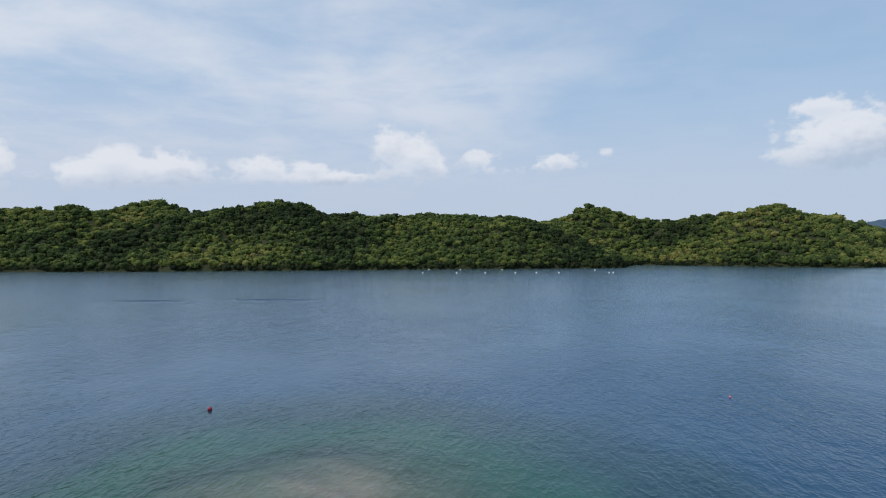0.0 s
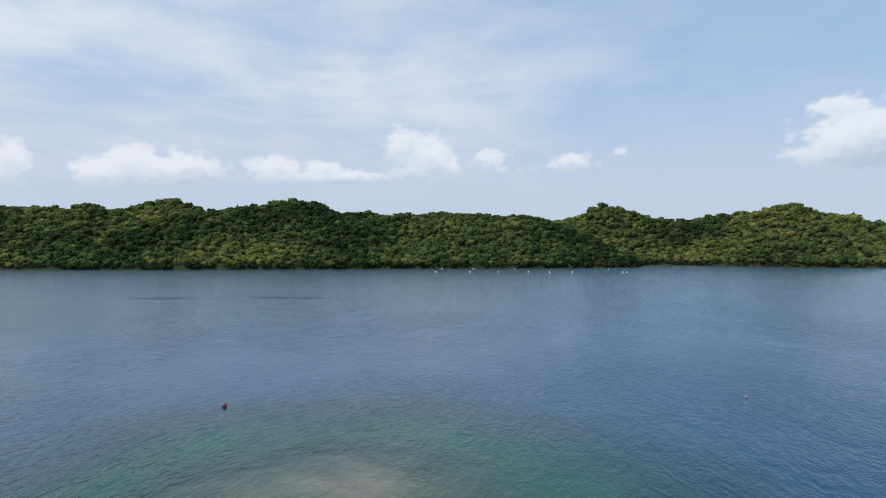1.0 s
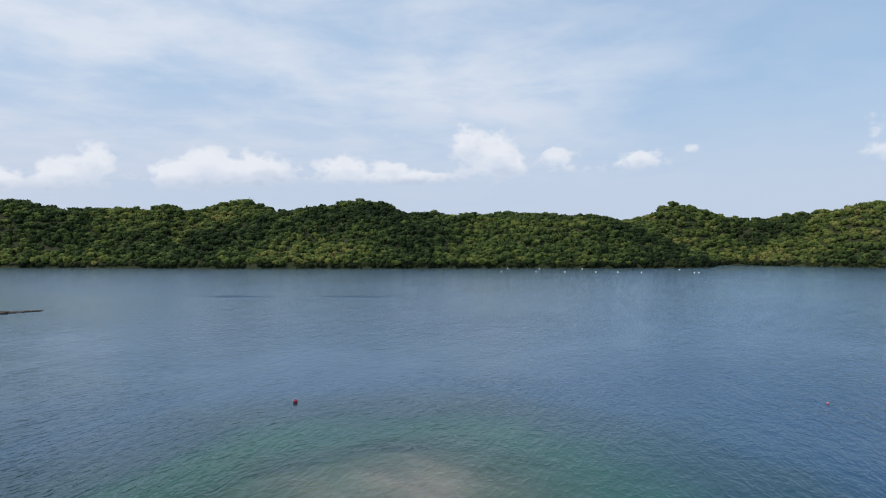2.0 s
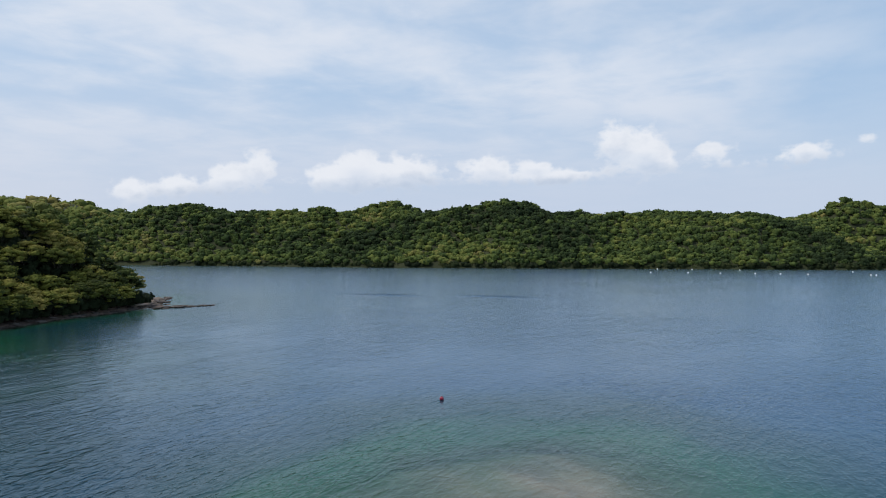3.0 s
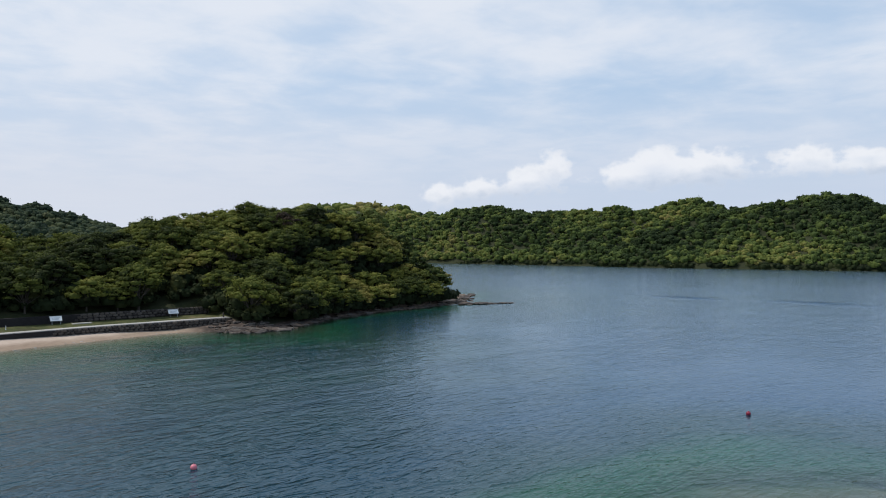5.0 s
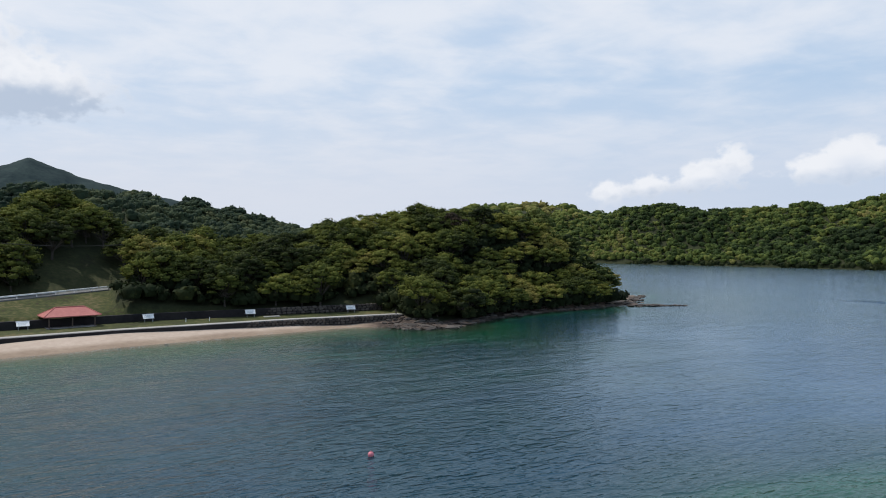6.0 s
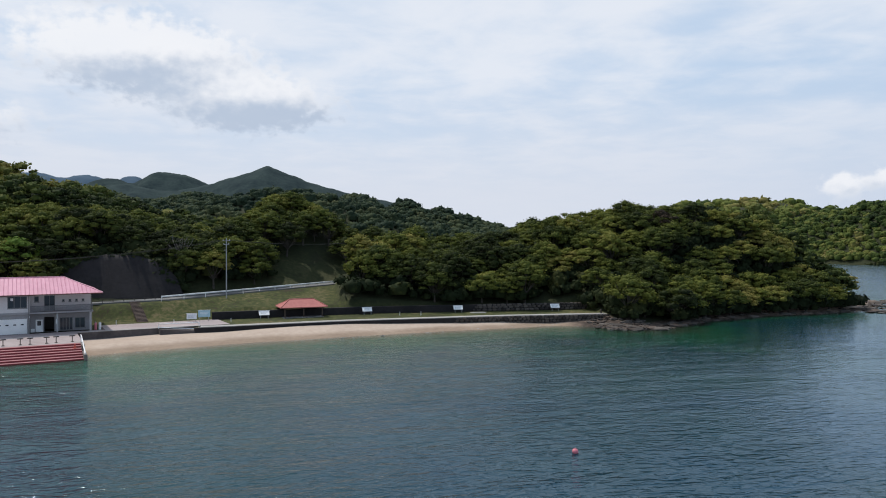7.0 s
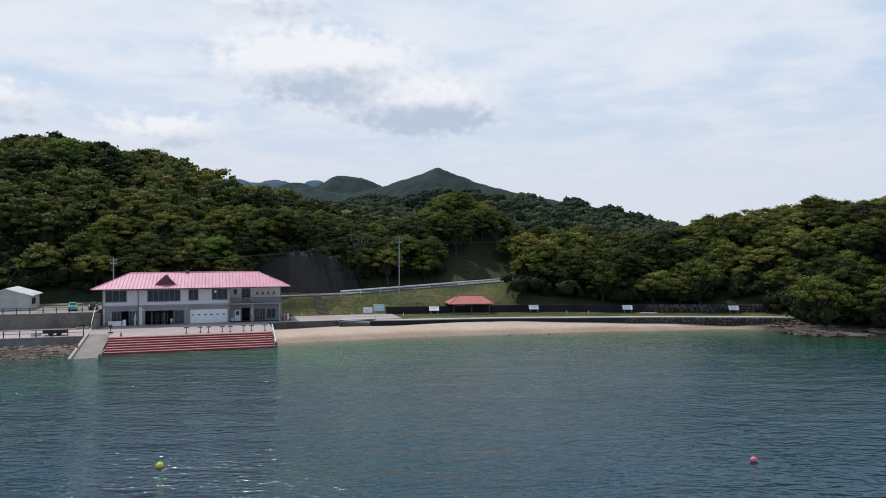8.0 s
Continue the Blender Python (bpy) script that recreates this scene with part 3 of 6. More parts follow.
def land(x, y):
    """Height of the ground, with what covers it: sandy, grassy, rocky shares."""
    d = coast_distance(x, y)
    u, v = to_local(x, y)
    east = smooth(x, 250, 420)
    sea = -6.5 * (1 - np.exp(np.minimum(d, 0) / 26)) + np.minimum(d, 0) * 0.010 - 7.0 * smooth(x - 0.8 * y, -25, 55) * smooth(-d, 20, 90)
    crest = -0.30 + 0.26 * rough_noise(x, y, 4.5) + 0.15 * rough_noise(x, y, 1.9)
    out = np.hypot((x - 48) / 1.15, y - 16) * (1 + 0.10 * rough_noise(x, y, 11))
    sea = np.maximum(sea, crest - 5.0 * (out / 23) ** 2.2)
    sea = sea - 3.0 * smooth(-d, 0, 9) * smooth(x, 76, 100)
    sea = np.minimum(sea, np.where(d < 0, -0.02, 0))
    rise_a = np.interp(x, [0, 50, 90], [14.0, 9.0, 6.0]) * smooth(d, 2, 62) + 0.05 * np.maximum(d, 0).clip(0, 10)
    rise_b = 42.5 * smooth(d, -30, 108) - 1.9 + (2.6 * rough_noise(x, y, 42) + 2.0 * rough_noise(x, y, 13)) * smooth(d, 8, 50) + 5.0 * rough_noise(x * 0.25, y, 21) * smooth(d, 6, 40) * smooth(-d, -120, -60)
    hills = sum(h * np.exp(-0.5 * (((x - cx) / sx) ** 2 + ((y - cy) / sy) ** 2)) for cx, cy, h, sx, sy in HILLS)
    hills = hills * smooth(d, 1, 26) + 1.2 * rough_noise(x, y, 17) * smooth(d, 16, 40)
    h = rise_a * (1 - east) + np.maximum(rise_b, 0.02 * d) * east + hills
    h = np.where(d > 0, np.maximum(h, 0.03 * np.minimum(d, 12)), sea)

    sandy = np.where(d < 0, smooth(h, -5.0, -2.2) * (1 - 0.75 * smooth(x, 72, 90)), (d < 2.0).astype(float)) * (x < 300)
    rocky = np.where(out < 40, 0.22 + 0.42 * rough_noise(x + 5, y, 2.7), np.where(x < -58, 1.0, np.interp(x, [60, 64, 108, 124, 150, 170], [0, 1, 1.0, 0.5, 0.35, 0.7])))
    grassy = np.zeros(x.shape)
    # the hill starts gently behind the road and the yard
    near, level = road_near(x, y)
    h = np.where((near < 70) & (x < 70) & (d > 2), np.minimum(h, level + (0.62 + 0.15 * np.exp(-((x + 33) / 12) ** 2)) * np.maximum(near - 3.0, 0)), h)
    # the beach
    ys, yb = seawall_y(x), back_wall_y(x)
    beach = (x > -33) & (x < 72) & (d > -8) & (y < ys + 1.8) & (u > 25.0)
    h = np.where(beach & (d > 0), np.minimum(0.13 * d + 0.004 * d * d, np.interp(x, [-30, -8, 8], [0.7, 1.05, 1.55])) + 0.10 * rough_noise(x, y, 9), h)
    sandy = np.where(beach & (d > -2), 1, sandy)
    rim = (x > 70) & (x < 200) & (d > 0) & (d < 5)
    h = np.where(rim & (d < 4), np.minimum(h, 0.25 * d), h)
    sandy = np.where(rim, 1, sandy)
    # the lawn between the sea wall and the low back wall
    lawn = (x > -34) & (x < 72) & (y >= ys + 1.8) & (y < yb + 2.0)
    h = np.where(lawn, 1.92, h)
    # the bank up to the road
    bank = (x > -36) & (x < 15 + 0.15 * np.maximum(164 - y, 0)) & (y >= yb + np.where(x < -13, 0.0, 2.0)) & (d > 8)
    rise = np.clip((y - yb - 1.0) / np.maximum(np.interp(x, [-32, -22, 16, 26], [159.5, 161, 182, 190]) - 3 - yb, 1.0), 0, 1)
    low = np.where(x < -11, 1.95, 3.5)
    h = np.where(bank & (rise < 1), low + (level - 0.1 - low) * rise, h)
    grassy = np.where(lawn | (bank & (near < 40) & (rise < 1.0)), 1, grassy)
    sandy = np.where(lawn | bank, 0, sandy)
    # the clearing above the road: grass mixed with dark soil colour for its shade
    grassy = np.where((x > 0) & (x < 19) & (near < 15) & (y > 174 + 0.55 * x), 0.25, grassy)
    # east of the bank the woods come down to the back wall
    wood = (x >= 17) & (x < 76) & (y >= yb + 2.0) & (d > 4)
    h = np.where(wood, np.maximum(h, 3.2), h)
    # clubhouse terraces
    yard = (u > -60) & (u < np.where(v < 21, 25.5, 31)) & (v > 5) & (v < 25.4)
    h = np.where(yard, np.where(v < 11.4, np.minimum(h, np.where(u < -4, 0.55, 0.4)), 1.5), h)
    upper = (u > -60) & (u < 31) & (v >= 25.4) & (v < 41)
    h = np.where(upper, np.where(u > -6.4, 1.5, 4.1), h)
    stony = (u > -60) & (u < 1) & (v < 9.7) & (d > -3)
    h = np.where(stony & (d > 0), np.minimum(h, 0.09 * d + 0.12 * rough_noise(x, y, 2.2)), h)
    sandy, rocky = np.where(stony, 1, sandy), np.where(stony, 1, rocky)
    # the road's bed
    bed = np.exp(-(near / 4.6) ** 4)
    h = h * (1 - bed) + (level - 0.25) * bed
    return h, sandy, grassy, rocky, d


def axis(pieces):
    """Grid lines: start, then (end, spacing) stretches."""
    line = [pieces[0]]
    for end, gap in pieces[1:]:
        n = max(1, round((end - line[-1]) / gap))
        line += list(np.linspace(line[-1], end, n + 1)[1:])
    return np.array(line)


GX = axis([-4800, (-1200, 300), (-420, 60), (-140, 9), (-70, 2.4), (80, 1.4), (200, 2.2), (440, 9), (860, 7), (1100, 20), (4800, 300)])
GY = axis([-4800, (-1200, 300), (-480, 50), (-60, 8), (0, 6), (40, 2.0), (100, 4), (178, 1.3), (240, 4), (620, 8), (1100, 24), (4800, 300)])
XX, YY = np.meshgrid(GX, GY)
HH, SANDY, GRASSY, ROCKY, INLAND = land(XX, YY)
ORDER = np.arange(XX.size).reshape(XX.shape)
CELLS = np.stack([ORDER[:-1, :-1], ORDER[:-1, 1:], ORDER[1:, 1:], ORDER[1:, :-1]], -1).reshape(-1, 4)
ground_mesh = quad_mesh("ground", np.stack([XX, YY, HH], -1).reshape(-1, 3), CELLS, sandy=SANDY.ravel(), grassy=GRASSY.ravel(), rocky=ROCKY.ravel())
ground_mesh.materials.append(m_ground)
ground_mesh.polygons.foreach_set("use_smooth", np.ones(len(CELLS), bool))
tagged(new("ground", ground_mesh), "wooded hills, grassy bank and pale sandy beach", "ground", kind="structure")

wet = (HH.ravel()[CELLS] < 0.35).any(1)
water_mesh = quad_mesh("water", np.stack([XX, YY, 0 * XX], -1).reshape(-1, 3), CELLS[wet], depth=np.maximum(-HH, 0).ravel())
water_mesh.materials.append(m_water)
tagged(new("water", water_mesh), "calm blue-green sea bay with small ripples", "water", kind="structure")


def ridge_height(tops, far, depth):
    """Height of a far range: swells (x, height, width, power) along the line y = far; a power of 1 is pointed, 3 is flat-topped."""
    def height(gx, gy):
        crest = sum((h * np.exp(-(np.hypot(gx - x, 5) / w) ** p - ((gx - x) / (230 + 2 * w)) ** 8)) ** 9 for x, h, w, p in tops) ** (1 / 9)
        fall = (gy - far) / (depth * 0.42)
        spur = 1 + 0.10 * rough_noise(gx, gy * 0.3, 46) * np.minimum(np.abs(fall), 1)
        return crest * np.exp(-0.5 * fall ** 2) * spur + 0.012 * crest * rough_noise(gx, gy, 31) + 1.5 * rough_noise(gx, gy, 11) - 4
    return height


def ridge(name, label, mat, tops, far, depth):
    height = ridge_height(tops, far, depth)
    xs = np.linspace(min(t[0] for t in tops) - 380, max(t[0] for t in tops) + 380, 300)
    gx, gy = np.meshgrid(xs, np.linspace(far - depth, far + depth, 70))
    n = np.arange(gx.size).reshape(gx.shape)
    cells = np.stack([n[:-1, :-1], n[:-1, 1:], n[1:, 1:], n[1:, :-1]], -1).reshape(-1, 4)
    data = quad_mesh(name, np.stack([gx, gy, height(gx, gy)], -1).reshape(-1, 3), cells)
    data.polygons.foreach_set("use_smooth", np.ones(len(cells), bool))
    data.materials.append(mat)
    return tagged(new(name, data), label, "mountain", kind="structure")


PEAK = ([(-12, 206, 620, 0.8), (-330, 150, 220, 2)], 1700, 420)
HUMP = ([(-277, 217, 150, 3), (-430, 200, 170, 2), (-180, 182, 150, 2)], 2100, 420)
SHOULDER = ([(140, 103, 88, 2), (226, 94, 68, 2), (290, 82, 60, 2), (338, 69, 54, 2), (384, 54, 50, 2), (20, 98, 127, 2), (-120, 101, 155, 2), (-300, 106, 198, 2)], 1250, 330)
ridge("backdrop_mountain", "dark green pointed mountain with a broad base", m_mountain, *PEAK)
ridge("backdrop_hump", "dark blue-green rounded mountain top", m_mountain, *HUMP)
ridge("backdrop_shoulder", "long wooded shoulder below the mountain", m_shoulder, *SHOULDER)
ridge("backdrop_range", "long mountain range tinted blue for haze", m_hazed_hill, [(-1100, 262, 370, 2), (-770, 256, 270, 2), (-600, 250, 212, 2), (-460, 251, 140, 2)], 2600, 500)
far_hill = ridge("backdrop_hill", "low hazy blue hills across the sea", m_hazed_hill, [(0, 142, 350, 2), (600, 128, 380, 2), (-420, 104, 200, 2)], 0, 300)
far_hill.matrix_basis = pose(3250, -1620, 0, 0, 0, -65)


# ---- woods ----
def blob(centre, rx, rz, rings=3, sides=7):
    """A closed, rounded core of quads."""
    v, f = [], []
    for i in range(rings + 1):
        a = math.pi * (0.04 + 0.70 * i / rings)
        for j in range(sides):
            t = 2 * math.pi * j / sides
            v.append((centre[0] + rx * math.sin(a) * math.cos(t), centre[1] + rx * math.sin(a) * math.sin(t), centre[2] + rz * math.cos(a)))
    for i in range(rings):
        for j in range(sides):
            f.append((i * sides + j, (i + 1) * sides + j, (i + 1) * sides + (j + 1) % sides, i * sides + (j + 1) % sides))
    return np.array(v), np.array(f)


def leaf_clumps(rng, pads, count, size, loose=0.36):
    """Many small tilted leaf sprays over rounded pads, each pad (x, y, z, radius, half height)."""
    pads = np.array(pads)
    share = pads[:, 3] ** 2
    pick = rng.choice(len(pads), count, p=share / share.sum())
    turn = rng.uniform(0, 2 * np.pi, count)
    up = rng.uniform(-0.35, 1.0, count)
    flat = np.sqrt(1 - up ** 2)
    way = np.stack([flat * np.cos(turn), flat * np.sin(turn), up], 1)
    span = np.stack([pads[pick, 3], pads[pick, 3], pads[pick, 4]], 1)
    # each pad swells and sinks, so that its outline is uneven
    swell = 1 + 0.16 * np.sin(turn * 3 + pick * 1.7) * flat + 0.10 * np.sin(turn * 5 + up * 6 + pick)
    spot = pads[pick, :3] + way * span * swell[:, None] * rng.uniform(0.80, 1.10, (count, 1))
    normal = way / span
    normal /= np.linalg.norm(normal, axis=1, keepdims=True)
    normal = normal + rng.normal(0, loose, (count, 3)) + (0, 0, 0.25)
    normal /= np.linalg.norm(normal, axis=1, keepdims=True)
    side = np.cross(normal, rng.normal(0, 1, (count, 3)))
    side /= np.linalg.norm(side, axis=1, keepdims=True)
    other = np.cross(normal, side)
    s = size * rng.uniform(0.6, 1.35, (count, 1))
    w = rng.uniform(0.55, 1.0, (count, 1))
    corners = np.stack([spot - side * s, spot - other * s * w, spot + side * s, spot + other * s * w], 1).reshape(-1, 3)
    return corners, np.arange(count * 4).reshape(-1, 4), pick


def crown_arrays(rng, pads, count, size, core=0.80, rings=3, sides=7, loose=0.36):
    """Points and quads of a crown, with one random number for each pad."""
    v, f, pick = leaf_clumps(rng, pads, count, size, loose)
    chance = rng.uniform(0, 1, len(pads))
    vs, fs, cs, n = [v], [f], [np.repeat(chance[pick], 4)], len(v)
    for k, (x, y, z, r, h) in enumerate(pads):
        a, b = blob((x, y, z), r * core, h * core, rings, sides)
        vs.append(a)
        fs.append(b + n)
        cs.append(np.full(len(a), chance[k]))
        n += len(a)
    return np.concatenate(vs), np.concatenate(fs), np.concatenate(cs)


def crown_pads(rng, height, radius, count, puff=0.46):
    """Rounded leafy clumps spread over the dome of a broad evergreen crown."""
    pads = [(rng.normal(0, 0.3), rng.normal(0, 0.3), height * 0.86, radius * 0.40, height * 0.11)]
    for k in range(count - 1):
        up = -0.30 + 1.22 * ((k + 0.5) / (count - 1))
        reach = radius * 0.80 * math.sqrt(max(0.05, 1 - up * up)) * rng.uniform(0.80, 1.08)
        a = k * 2.4 + rng.uniform(-0.35, 0.35)
        r = radius * rng.uniform(0.20, 0.36)
        pads.append((reach * math.cos(a), reach * math.sin(a), height * (0.56 + 0.31 * up + rng.uniform(-0.04, 0.04)), r, r * puff * rng.uniform(0.8, 1.2)))
    return pads


rng = np.random.default_rng(7)
# light crowns for the woods that stay far off
MID_CROWNS = [crown_arrays(rng, crown_pads(rng, 10, 5.0, 17), 320, 0.38, 0.82, 2, 5, 0.5) for _ in range(6)]


def dome_pads(rng, height, radius, count):
    """One rounded crown with lesser swells on its shoulders."""
    pads = [(0, 0, height * 0.50, radius * 0.88, height * 0.36)]
    for k in range(count):
        a, up = k * 2.4 + rng.uniform(-0.4, 0.4), rng.uniform(0.1, 0.85)
        reach = radius * 0.66 * math.sqrt(1 - up * up)
        pads.append((reach * math.cos(a), reach * math.sin(a), height * (0.46 + 0.33 * up), radius * rng.uniform(0.34, 0.52), height * rng.uniform(0.14, 0.20)))
    return pads


FAR_CROWNS = [crown_arrays(rng, dome_pads(rng, 8.6, 4.7, 4), 40, 0.60, 0.88, 2, 5, 0.5) for _ in range(8)]
HILL_CROWNS = [crown_arrays(rng, crown_pads(rng, 9.5, 5.2, 10, 0.55), 130, 0.50, 0.86, 2, 5, 0.5) for _ in range(6)]
LOW_CROWNS = [crown_arrays(rng, [(0, 0, 6.0, 5.0, 3.4)], 24, 1.5, 0.95, 3, 7) for _ in range(4)]


def height_at(x, y):
    return land(np.asarray(x, float), np.asarray(y, float))[0]


def wood_spots(x0, x1, y0, y1, gap, seed):
    """Uneven planting over a stretch of land, clear of the shore, lawn, road and yard."""
    r = np.random.default_rng(seed)
    gx, gy = np.meshgrid(np.arange(x0, x1, gap), np.arange(y0, y1, gap * 0.87))
    gx = gx + (np.arange(gx.shape[0]) % 2)[:, None] * gap / 2 + r.uniform(-0.34, 0.34, gx.shape) * gap
    gy = gy + r.uniform(-0.34, 0.34, gy.shape) * gap
    x, y = gx.ravel(), gy.ravel()
    h, sandy, grassy, rocky, d = land(x, y)
    near, _ = road_near(x, y)
    u, v = to_local(x, y)
    clear = (d > np.where(x > 300, 0.2, np.where(x > 76, 1.8, 2.6))) & (grassy < 0.5) & (near > 5.0) & (h > 0.3)
    clear &= ~((x > 0) & (x < 18) & (near < 14) & (y > 165))                 # the clearing above the road
    clear &= ~((u > -62) & (u < 34) & (v < 41))
    clear &= ~((x > -36) & (x < 73) & (y < back_wall_y(x) + 2.6))
    clear &= ~(np.hypot((x + 33) / 12.5, (y - 162) / 9) < 1)                # the bare sprayed slope
    clear &= ~((x > 68) & (x < 92) & (d < 6) & (y < 147))                       # the rocky end of the sea wall
    clear &= ~((x > 148) & (x < 230) & (y < 240) & (d < 8.5))       # the tip of the headland
    return x[clear], y[clear], h[clear], d[clear]


def wood(name, label, crowns, x, y, h, scale, seed, sunk=1.2, mat=None, least=0.62, most=1.38):
    r = np.random.default_rng(seed)
    vs, fs, tints, clumps, n = [], [], [], [], 0
    for px, py, pz in zip(x, y, h):
        v, f, chance = crowns[r.integers(len(crowns))]
        a, s = r.uniform(0, 6.283), scale * r.uniform(least, most)
        c, q = math.cos(a) * s, math.sin(a) * s
        w = np.stack([v[:, 0] * c - v[:, 1] * q + px, v[:, 0] * q + v[:, 1] * c + py, v[:, 2] * s * r.uniform(0.85, 1.15) + pz - sunk], 1)
        vs.append(w)
        fs.append(f + n)
        tints.append(np.full(len(v), r.uniform(0, 1)))
        clumps.append(chance)
        n += len(v)
    data = quad_mesh(name, np.concatenate(vs), np.concatenate(fs), tint=np.concatenate(tints), clump=np.concatenate(clumps))
    data.materials.append(mat or m_far_leaf)
    return tagged(new(name, data), label, "woodland", kind="stuff")


# far shore
x, y, h, d = wood_spots(440, 860, -380, 620, 6.0, 11)
face = (d < 138) & (coast_distance(x - 60, y) < d)
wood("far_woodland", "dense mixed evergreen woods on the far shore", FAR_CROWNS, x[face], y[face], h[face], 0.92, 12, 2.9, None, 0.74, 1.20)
# the lowest crowns hang over the far waterline, coloured dark for its shade
row = np.array([(ax + (bx - ax) * t, ay + (by - ay) * t) for (ax, ay), (bx, by) in zip(COAST[28:], COAST[29:43]) for t in np.arange(0, 1, 4.2 / math.hypot(bx - ax, by - ay))])
row = row + np.random.default_rng(3).uniform(-0.9, 0.9, row.shape) + (1.6, 0)
wood("waterside_woodland", "evergreen crowns hanging over the far waterline, coloured dark for shade", FAR_CROWNS, row[:, 0], row[:, 1], np.zeros(len(row)), 0.95, 27, 2.6, m_shade_toned_leaf, 0.7, 1.2)
back = ~face
wood("far_ridge_woodland", "evergreen woods behind the far ridge", LOW_CROWNS, x[back][::4], y[back][::4], h[back][::4], 1.0, 13, 4.0, None, 0.8, 1.1)
x, y, h, d = wood_spots(440, 1000, 620, 860, 13.5, 14)
wood("bay_head_woodland", "evergreen woods on the hill at the bay's head", LOW_CROWNS, x, y, h, 1.15, 15, 8.0)
x, y, h, d = wood_spots(760, 1040, -520, -360, 11, 16)
wood("point_woodland", "dark woods beyond the far point", LOW_CROWNS, x, y, h, 1.1, 17)
x, y, h, d = wood_spots(-260, 330, 430, 1000, 11.5, 18)
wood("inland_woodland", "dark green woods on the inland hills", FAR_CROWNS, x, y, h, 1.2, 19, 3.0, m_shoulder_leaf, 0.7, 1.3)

# woods on the ranges inland
for name, label, (tops, far, depth), x0, x1, gap, seed in (("shoulder_woodland", "dense woods on the long shoulder", SHOULDER, -330, 420, 9.0, 71),):
    r = np.random.default_rng(seed)
    x, y = (a.ravel() for a in np.meshgrid(np.arange(x0, x1, gap), np.arange(far - depth * 0.62, far + 14, gap)))
    x, y = x + r.uniform(-0.45, 0.45, x.size) * gap, y + r.uniform(-0.45, 0.45, x.size) * gap
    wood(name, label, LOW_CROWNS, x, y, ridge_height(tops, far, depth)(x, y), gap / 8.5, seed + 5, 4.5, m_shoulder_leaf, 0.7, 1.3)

# woods behind the cove
x, y, h, d = wood_spots(-300, 215, 105, 430, 6.2, 21)
order = np.argsort(np.hypot(x - 30, (y - 120) * 1.15))
x, y, h = x[order], y[order], h[order]
TREE_SPOTS = [(a, b, c) for a, b, c in zip(x[:300], y[:300], h[:300]) if math.hypot(a - 86, b - 192) > 7.5]
x, y, h = x[300:], y[300:], h[300:]
# a close row leans out over the headland's foot
for (ax, ay), (bx, by) in zip(COAST[13:], COAST[14:18]):
    for t in np.arange(0.2, 1, 4.6 / math.hypot(bx - ax, by - ay)):
        px, py = ax + (bx - ax) * t - 1.2, ay + (by - ay) * t + 3.0
        TREE_SPOTS.append((px, py, float(height_at(px, py)) - 0.3))
away = np.hypot(x, y)
for name, label, crowns, pick, scale in (
        ("hillside_woodland", "mixed evergreen woods on the hill behind the cove", MID_CROWNS, away < 252, 0.88),
        ("upper_hill_woodland", "evergreen woods on the upper hill behind the cove", HILL_CROWNS, (away >= 252) & (away < 330) & (y < 290), 0.95),
        ("hilltop_woodland", "evergreen woods on the hill's far side", FAR_CROWNS, ((away >= 330) | ((y >= 290) & (away >= 252))) & (np.arange(len(x)) % 3 == 0), 1.28)):
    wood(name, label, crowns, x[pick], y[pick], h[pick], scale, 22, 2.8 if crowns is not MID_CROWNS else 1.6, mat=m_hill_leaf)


# undergrowth at the wood's edge, leaf colour darkened for the overhang's shade
x, y, h, d = wood_spots(-130, 190, 125, 215, 2.6, 25)
x, y = np.append(x, rng.uniform(71, 86, 46)), np.append(y, rng.uniform(143, 157, 46))
foot = np.array([(ax + (bx - ax) * t - 0.8, ay + (by - ay) * t + 2.6) for (ax, ay), (bx, by) in zip(COAST[13:], COAST[14:19]) for t in np.arange(0, 1, 1.5 / math.hypot(bx - ax, by - ay))])
foot = foot + np.random.default_rng(4).uniform(-0.8, 0.8, foot.shape)
x, y = np.append(x, foot[:, 0]), np.append(y, foot[:, 1])
h = height_at(x, y)
near_edge = (y < 190) & (np.hypot((x - 30) / 1.7, y - 120) < 92)
x, y, h = x[near_edge], y[near_edge], h[near_edge]
SHRUBS = [crown_arrays(rng, dome_pads(rng, 3.2, 1.8, 2), 46, 0.30, 0.85, 2, 5) for _ in range(5)]
wood("undergrowth", "evergreen shrubs under the wood's edge, coloured dark for shade", SHRUBS, x, y, h + 1.0, 1.3, 26, mat=m_shade_toned_leaf)


def build_tree(name, seed, height, radius, pads_count, leaves, size, label, leaf_mat=None):
    r = np.random.default_rng(seed)
    tree = thing(name, pose(0, 0, -400), label, "tree", "trees round the cove")
    pads = crown_pads(r, height, radius, pads_count)
    bm = bmesh.new()
    fork = height * 0.24
    tube(bm, (0, 0, -1.2), (0.12, 0.08, fork), 0.034 * height, 0.022 * height)
    for px, py, pz, pr, ph in pads[::2]:
        tube(bm, (0.12, 0.08, fork - 0.3), (px * 0.9, py * 0.9, pz), 0.012 * height, 0.004 * height, 4)
    part("trunk", bm, m_bark, tree)
    v, f, chance = crown_arrays(r, pads, leaves, size, 0.76, 2, 6, 0.5)
    part("crown", quad_mesh("crown", v, f, clump=chance), leaf_mat or m_leaf, tree)
    return tree


